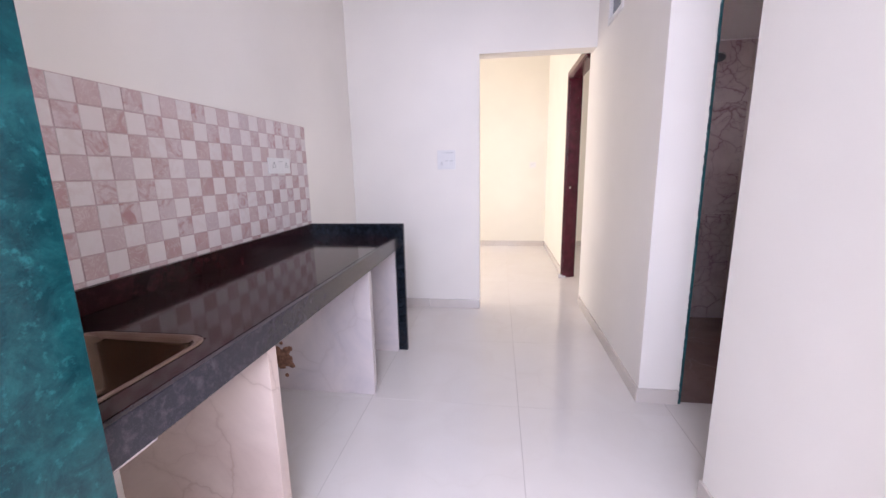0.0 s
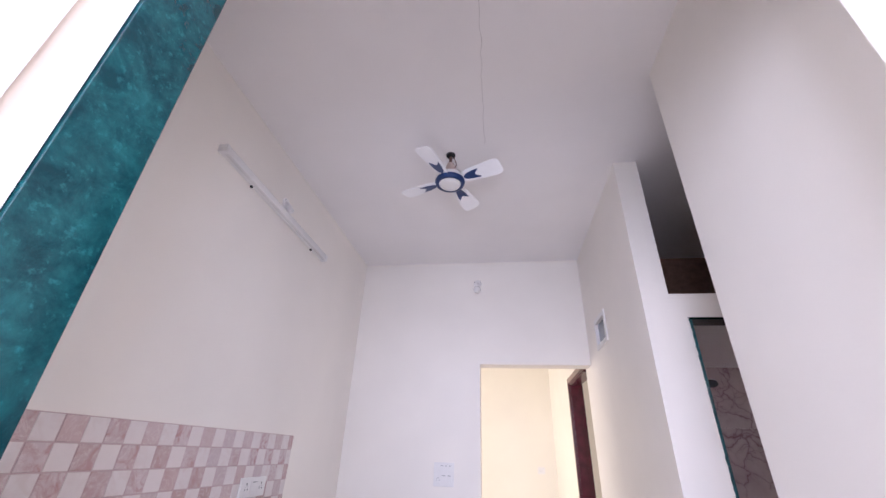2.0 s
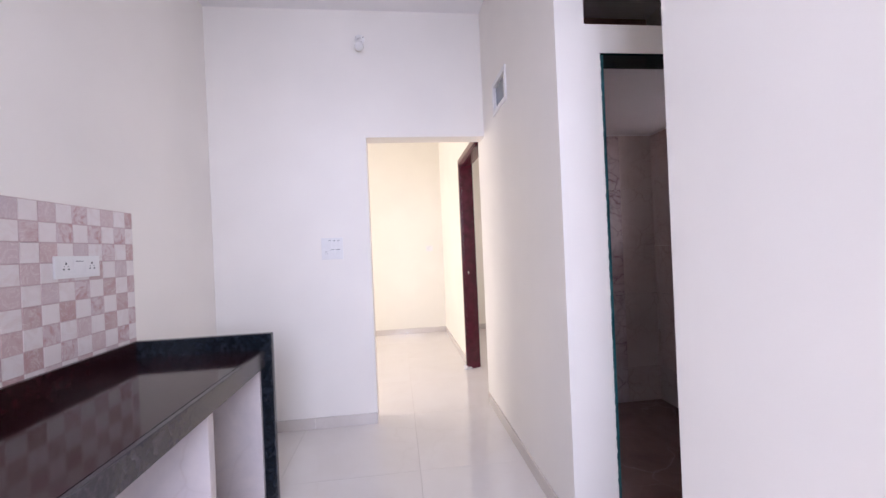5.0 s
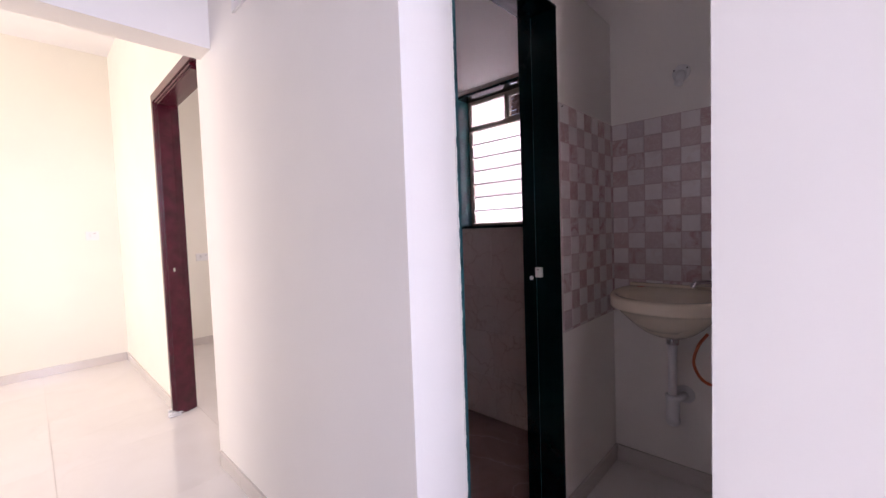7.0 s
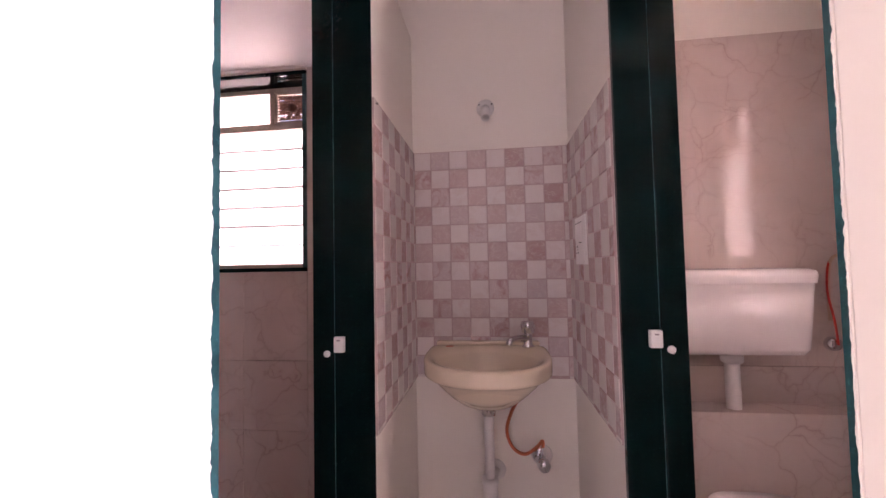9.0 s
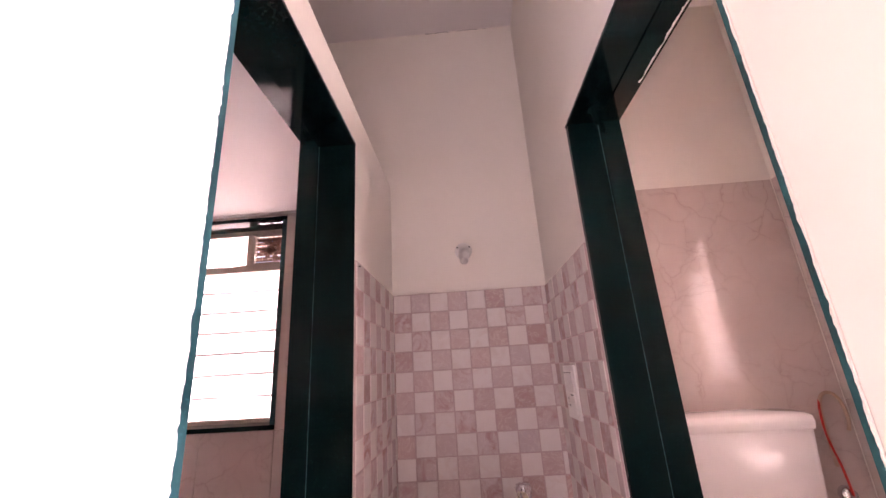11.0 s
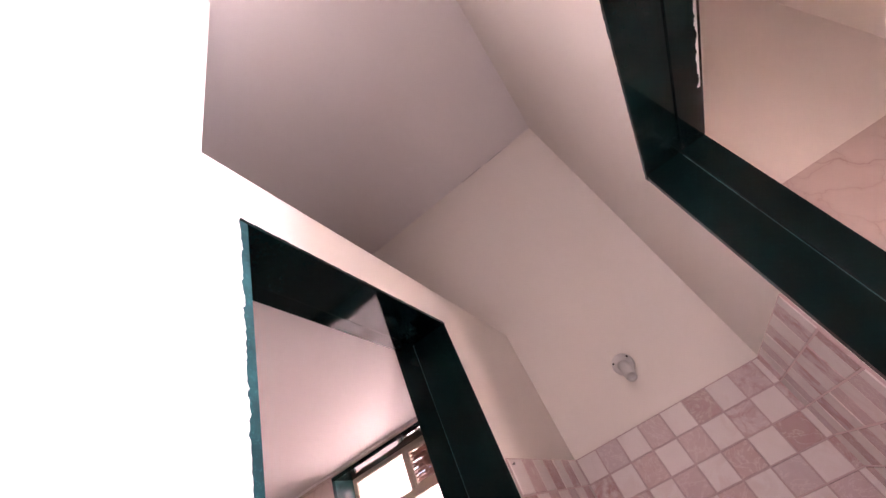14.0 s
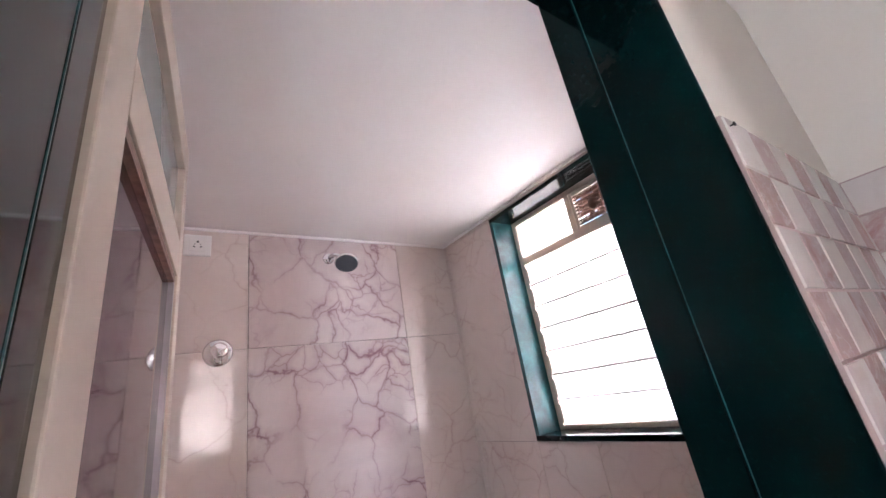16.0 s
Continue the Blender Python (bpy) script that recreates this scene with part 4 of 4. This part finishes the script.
part("rose", lathe([(0, 0.022), (0.012, 0.02), (0.016, 0.008), (0.046, -0.004), (0.048, -0.012), (0.044, -0.014)], 28, shm), CHROME, sh)
part("face", lathe([(0.044, -0.0142), (0.02, -0.016), (0, -0.0165)], 28, shm), plain("grey_rubber", (0.09, 0.1, 0.11), 0.5), sh, "dark grey nozzle face")
dv = thing("shower_valve", (2.42, 3.617, 1.698), "round chrome shower valve with knob", "valve")
part("flange", lathe([(0, 0.012), (0.036, 0.011), (0.044, 0.005), (0.046, 0)], 32, T(2.42, 3.617, 1.698) @ TO_MY), CHROME, dv)
part("knob", lathe([(0.012, 0.01), (0.014, 0.028), (0.024, 0.034), (0.026, 0.052), (0.020, 0.060), (0, 0.061)], 20, T(2.42, 3.617, 1.698) @ TO_MY), CHROME, dv)
sv = thing("bath_tap", (2.42, 3.617, 1.10), "chrome two-way bib tap on the shower wall", "tap")
part("flange", lathe([(0, 0.012), (0.026, 0.01), (0.03, 0)], 20, T(2.42, 3.617, 1.08) @ TO_MY), CHROME, sv)
part("body", tube([(2.42, 3.61, 1.08), (2.42, 3.53, 1.08)], 0.014, 12), CHROME, sv)
part("spout", tube(curve_pts([(2.42, 3.545, 1.08), (2.42, 3.50, 1.075), (2.42, 3.48, 1.04)], 10), 0.011, 12), CHROME, sv)
part("handle", lathe([(0.008, 0.0), (0.01, 0.03), (0.02, 0.036), (0.018, 0.048), (0, 0.05)], 14, T(2.42, 3.55, 1.085)), CHROME, sv)

# ---- toilet ----
structure("toilet_ledge", boxes(((3.31, 0.562, -0.03), (3.4205, 1.431, 0.715)), bev=0.003), BATH_T, "pink marble tiled ledge under the cistern", "ledge")
CY = 1.045
ct = thing("cistern", (3.42, CY, 0.93), "white plastic toilet cistern on the marble wall", "cistern")


def cist(d, s, z, r=0.035):
    return [(x, y, z) for x, y in rounded_rect(3.419 - d, 3.419, CY - 0.25 * s, CY + 0.25 * s, r)]


part("tank", loft_rings([cist(0.10, 0.86, 0.912), cist(0.118, 0.90, 0.917), cist(0.13, 0.93, 0.937), cist(0.145, 0.98, 1.165)]), WHITE_C, ct)
part("lid", loft_rings([cist(0.150, 1.0, 1.1655), cist(0.153, 1.01, 1.19), cist(0.15, 1.0, 1.206), cist(0.13, 0.96, 1.214), cist(0.06, 0.5, 1.217, 0.02)]), WHITE_C, ct)
fp = thing("flush_pipe", (3.35, CY, 0.715), "white plastic flush pipe from cistern to ledge", "pipe")
part("nut", lathe([(0, 0.914), (0.036, 0.913), (0.036, 0.885), (0.03, 0.878), (0.024, 0.878)], 20, T(3.355, CY, 0)), WHITE_P, fp)
part("pipe", lathe([(0.024, 0.885), (0.024, 0.716)], 20, T(3.355, CY, 0)), WHITE_P, fp)
wc = thing("toilet_pan", (3.05, CY, -0.03), "white ceramic toilet pan without a seat", "toilet")


def pan(s, z, dx=0.0, w=1.0, n=40):
    pts = []
    for i in range(n):
        a = 2 * math.pi * i / n
        c, q = math.cos(a), math.sin(a)
        e = 4.0 if c > 0 else 2.1
        k = (abs(c) ** e + abs(q) ** e) ** (-1 / e)
        pts.append((3.03 + dx + c * k * s * 0.275, CY + q * k * s * 0.18 * w, z))
    return pts


part("bowl", loft_rings([pan(0.62, -0.03, 0.09), pan(0.60, 0.06, 0.09), pan(0.64, 0.18, 0.085, 0.95), pan(0.84, 0.31, 0.03), pan(0.98, 0.405), pan(1.0, 0.42), pan(1.0, 0.445), pan(0.98, 0.452), pan(0.80, 0.452, -0.01),
                         pan(0.77, 0.440, -0.01), pan(0.70, 0.36, -0.01), pan(0.45, 0.22, 0.02), pan(0.2, 0.17, 0.05)]), WHITE_C, wc)
part("bolt_hole", lathe([(0, 0.002), (0.008, 0.001), (0.009, 0)], 10, T(3.19, CY + 0.168, 0.37) @ TO_Y), DARK, wc)
part("hose_bib", lathe([(0, 0.03), (0.02, 0.027), (0.026, 0.01), (0.026, 0)], 20, T(3.42, 0.67, 0.935) @ TO_MX), CHROME, thing("toilet_valve", (3.42, 0.67, 0.935), "chrome angle valve beside the cistern", "valve"))
RED_T = plain("red_rubber_hose", (0.60, 0.035, 0.02), 0.4, 0, 0.08)
tagged(new("toilet_hose", mesh_of("toilet_hose", tube(curve_pts([(3.388, 0.67, 0.935), (3.392, 0.675, 1.02), (3.398, 0.688, 1.12), (3.402, 0.682, 1.20), (3.410, 0.668, 1.235)], 32), 0.0038, 10), RED_T)),
       "red rubber hose rising from the toilet valve", "hose")
TAN = plain("tan_plastic", (0.58, 0.40, 0.29), 0.5)
tagged(new("pipe_loop", mesh_of("pipe_loop", tube(curve_pts([(3.409, 0.676, 1.02), (3.409, 0.676, 1.18), (3.409, 0.66, 1.245), (3.409, 0.625, 1.258), (3.409, 0.597, 1.23), (3.409, 0.590, 1.17), (3.409, 0.600, 1.13)], 42), 0.006, 10), TAN)),
       "tan plastic pipe looping on the toilet wall", "pipe")


nail = thing("wall_nail", (2.868, YP - 0.009, 1.712), "small dark nail beside the marble door frame", "nail")
part("shank", tube([(2.868, YP - 0.004, 1.712), (2.868, YP - 0.0125, 1.712)], 0.0014, 8), DARK, nail)
part("head", lathe([(0, 0.002), (0.003, 0.0015), (0.0032, 0)], 10, T(2.868, YP - 0.012, 1.712) @ TO_MY), DARK, nail)


# ---- tile pieces ----
def tile_mesh(name, w, h, d, inset, mat):
    bm = bmesh.new()
    lo = [bm.verts.new((x, y, 0)) for x, y in ((0, 0), (w, 0), (w, h), (0, h))]
    hi = [bm.verts.new((x, y, d)) for x, y in ((inset, inset), (w - inset, inset), (w - inset, h - inset), (inset, h - inset))]
    bm.faces.new(hi)
    for i in range(4):
        bm.faces.new((lo[i], lo[(i + 1) % 4], hi[(i + 1) % 4], hi[i]))
    return mesh_of(name, bm, mat)


S = 0.0772
JN = 0.0012
SQ = [tile_mesh("square_white", S - JN, S - JN, 0.0065, 0.002, TILE_W), tile_mesh("square_mottled", S - JN, S - JN, 0.0065, 0.002, TILE_P)]


def squares(parent, origin, u, v, length, height, odd, skip=None):
    """Checkered squares from the top left corner of a wall patch: u along, v down."""
    o, u, v = Vector(origin), Vector(u), Vector(v)
    nrm = v.cross(u)
    rnd = random.Random(int(abs(o.x * 71 + o.y * 37) * 10))
    q = o + u * length + v * height
    part("grout_bed", boxes((o - nrm * 0.0005, q + nrm * 0.0042)), plain("pale_grout", (0.54, 0.40, 0.39), 0.7), parent)
    for r in range(int(math.ceil(height / S - 0.05))):
        for c in range(int(math.ceil(length / S - 0.05))):
            fu, fv = min(1, (length - c * S) / S), min(1, (height - r * S) / S)
            p = o + u * (c * S) + v * (r * S + S * fv)
            ob = new("tile", SQ[(r + c + odd) % 2])
            tilt = Matrix.Rotation(rnd.uniform(-0.012, 0.012), 4, 'X') @ Matrix.Rotation(rnd.uniform(-0.012, 0.012), 4, 'Y')
            m = Matrix(((u.x, -v.x, nrm.x, p.x), (u.y, -v.y, nrm.y, p.y), (u.z, -v.z, nrm.z, p.z), (0, 0, 0, 1)))
            ob.parent = parent
            ob.matrix_world = m @ tilt @ Matrix.Diagonal((fu, fv, 1, 1))


squares(D["wall_west"], (0.001, YB + 0.01, 1.528), (0, 1, 0), (0, 0, -1), 2.728 - YB - 0.01, 1.528 - 0.894, 1)
squares(D["wall_east"], (XE - 0.001, YP - 0.001, 1.727), (0, -1, 0), (0, 0, -1), YP - YW - 0.002, 1.727 - 0.79, 0)
squares(D["wall_bath_south"], (2.856, YP - 0.001, 1.727), (1, 0, 0), (0, 0, -1), XE - 2.857, 1.727 - 0.79, 0)
squares(D["wall_wc_north"], (XE - 0.001, YW + 0.001, 1.727), (-1, 0, 0), (0, 0, -1), XE - 2.851, 1.727 - 0.79, 1)

big_cache = {}


def slabs(parent, origin, u, width, z0, z1, courses, col_w, mat, out, hole=None):
    """Large glazed wall tiles in courses. hole: (u0, u1, z0, z1) left free."""
    o, u, n = Vector(origin), Vector(u), Vector(out)
    zs = [z0] + [z for z in courses if z0 < z < z1] + [z1]
    us = [i * col_w for i in range(int(math.ceil(width / col_w)))] + [width]
    if hole:
        us = sorted(set(us + [hole[0], hole[1]]))
        zs = sorted(set(zs + [hole[2], hole[3]]))
    for ua, ub in zip(us, us[1:]):
        for za, zb in zip(zs, zs[1:]):
            if ub - ua < 0.01 or zb - za < 0.01:
                continue
            if hole and ua >= hole[0] - 1e-4 and ub <= hole[1] + 1e-4 and za >= hole[2] - 1e-4 and zb <= hole[3] + 1e-4:
                continue
            key = (round(ub - ua, 4), round(zb - za, 4), mat.name)
            if key not in big_cache:
                big_cache[key] = tile_mesh("wall_tile", ub - ua - 0.0014, zb - za - 0.0014, 0.008, 0.0006, mat)
            ob = new("wall_tile", big_cache[key])
            p = o + u * ua
            w = Vector((0, 0, 1))
            ob.parent = parent
            ob.matrix_world = Matrix(((u.x, w.x, n.x, p.x), (u.y, w.y, n.y, p.y), (u.z, w.z, n.z, za), (0, 0, 0, 1)))


TALL = [0.25, 0.85, 1.705]
HALF = [0.25, 0.55, 0.85]
slabs(D["wall_bath_north"], (2.51, 3.625, 0), (-1, 0, 0), 2.51 - 2.156, -0.03, 2.148, TALL, 0.6, BATH_T, (0, -1, 0))
slabs(D["wall_bath_north"], (3.14, 3.625, 0), (-1, 0, 0), 0.63, -0.03, 2.148, TALL, 0.63, BATH_D, (0, -1, 0))
slabs(D["wall_bath_north"], (XE - 0.009, 3.625, 0), (-1, 0, 0), XE - 0.009 - 3.14, -0.03, 2.148, TALL, 0.6, BATH_T, (0, -1, 0))
slabs(D["wall_east"], (XE, 2.392, 0), (0, 1, 0), 3.624 - 2.392, -0.03, 2.148, HALF, 0.6, BATH_T, (-1, 0, 0), (WY0 - 2.392, WY1 - 2.392, WZ0, WZ1))
slabs(D["wall_bath_west"], (2.155, 3.616, 0), (0, -1, 0), 3.616 - 2.392, -0.03, 2.148, HALF, 0.6, BATH_T, (1, 0, 0))
slabs(D["wall_bath_south"], (3.42, 2.39, 0), (-1, 0, 0), 3.42 - 2.855, -0.03, 2.148, HALF, 0.6, BATH_T, (0, 1, 0))
slabs(D["wall_east"], (XE, 0.57, 0), (0, 1, 0), 1.431 - 0.57, -0.03, 2.12, HALF, 0.6, BATH_T, (-1, 0, 0))
slabs(D["wall_wc_south"], (3.42, 0.56, 0), (-1, 0, 0), 3.42 - 2.156, -0.03, 2.12, HALF, 0.6, BATH_T, (0, 1, 0), (3.42 - 2.88, 3.42 - 2.36, 1.235, 2.12))
slabs(D["wall_wc_west"], (2.155, 1.431, 0), (0, -1, 0), 1.431 - 0.57, -0.03, 2.12, HALF, 0.6, BATH_T, (1, 0, 0))

# floor tiles with fine joints
fl = D["floor"]
FT = {}


def floor_tile(x0, x1, y0, y1):
    key = (round(x1 - x0, 4), round(y1 - y0, 4))
    if key not in FT:
        FT[key] = tile_mesh("floor_tile", key[0] - 0.002, key[1] - 0.0002, 0.006, 0.0004, FLOOR)
    ob = new("floor_tile", FT[key])
    ob.parent = fl
    ob.matrix_world = T(x0 + 0.001, y0 + 0.0003, -0.006)


ys = [-1.1 + 0.8 * k for k in range(11)]
for ya, yb in zip(ys, ys[1:]):
    for xa, xb in ((-1.81, -1.01), (-1.01, -0.21), (-0.21, 0.59), (0.59, 1.39), (1.39, 2.153)):
        if xb > -0.1 or ya > 3.0:
            floor_tile(xa, xb, ya, min(yb, 6.68))
for xa, xb in ((2.155, 2.79), (2.79, 3.43)):
    floor_tile(xa, xb, YW - 0.018, YP + 0.018)
for ya, yb in ((3.76, 4.5), (4.5, 5.3), (5.3, 6.1), (6.1, 6.68)):
    for xa, xb in ((2.155, 2.95), (2.95, 3.75), (3.75, 4.55)):
        floor_tile(xa, xb, ya, yb)
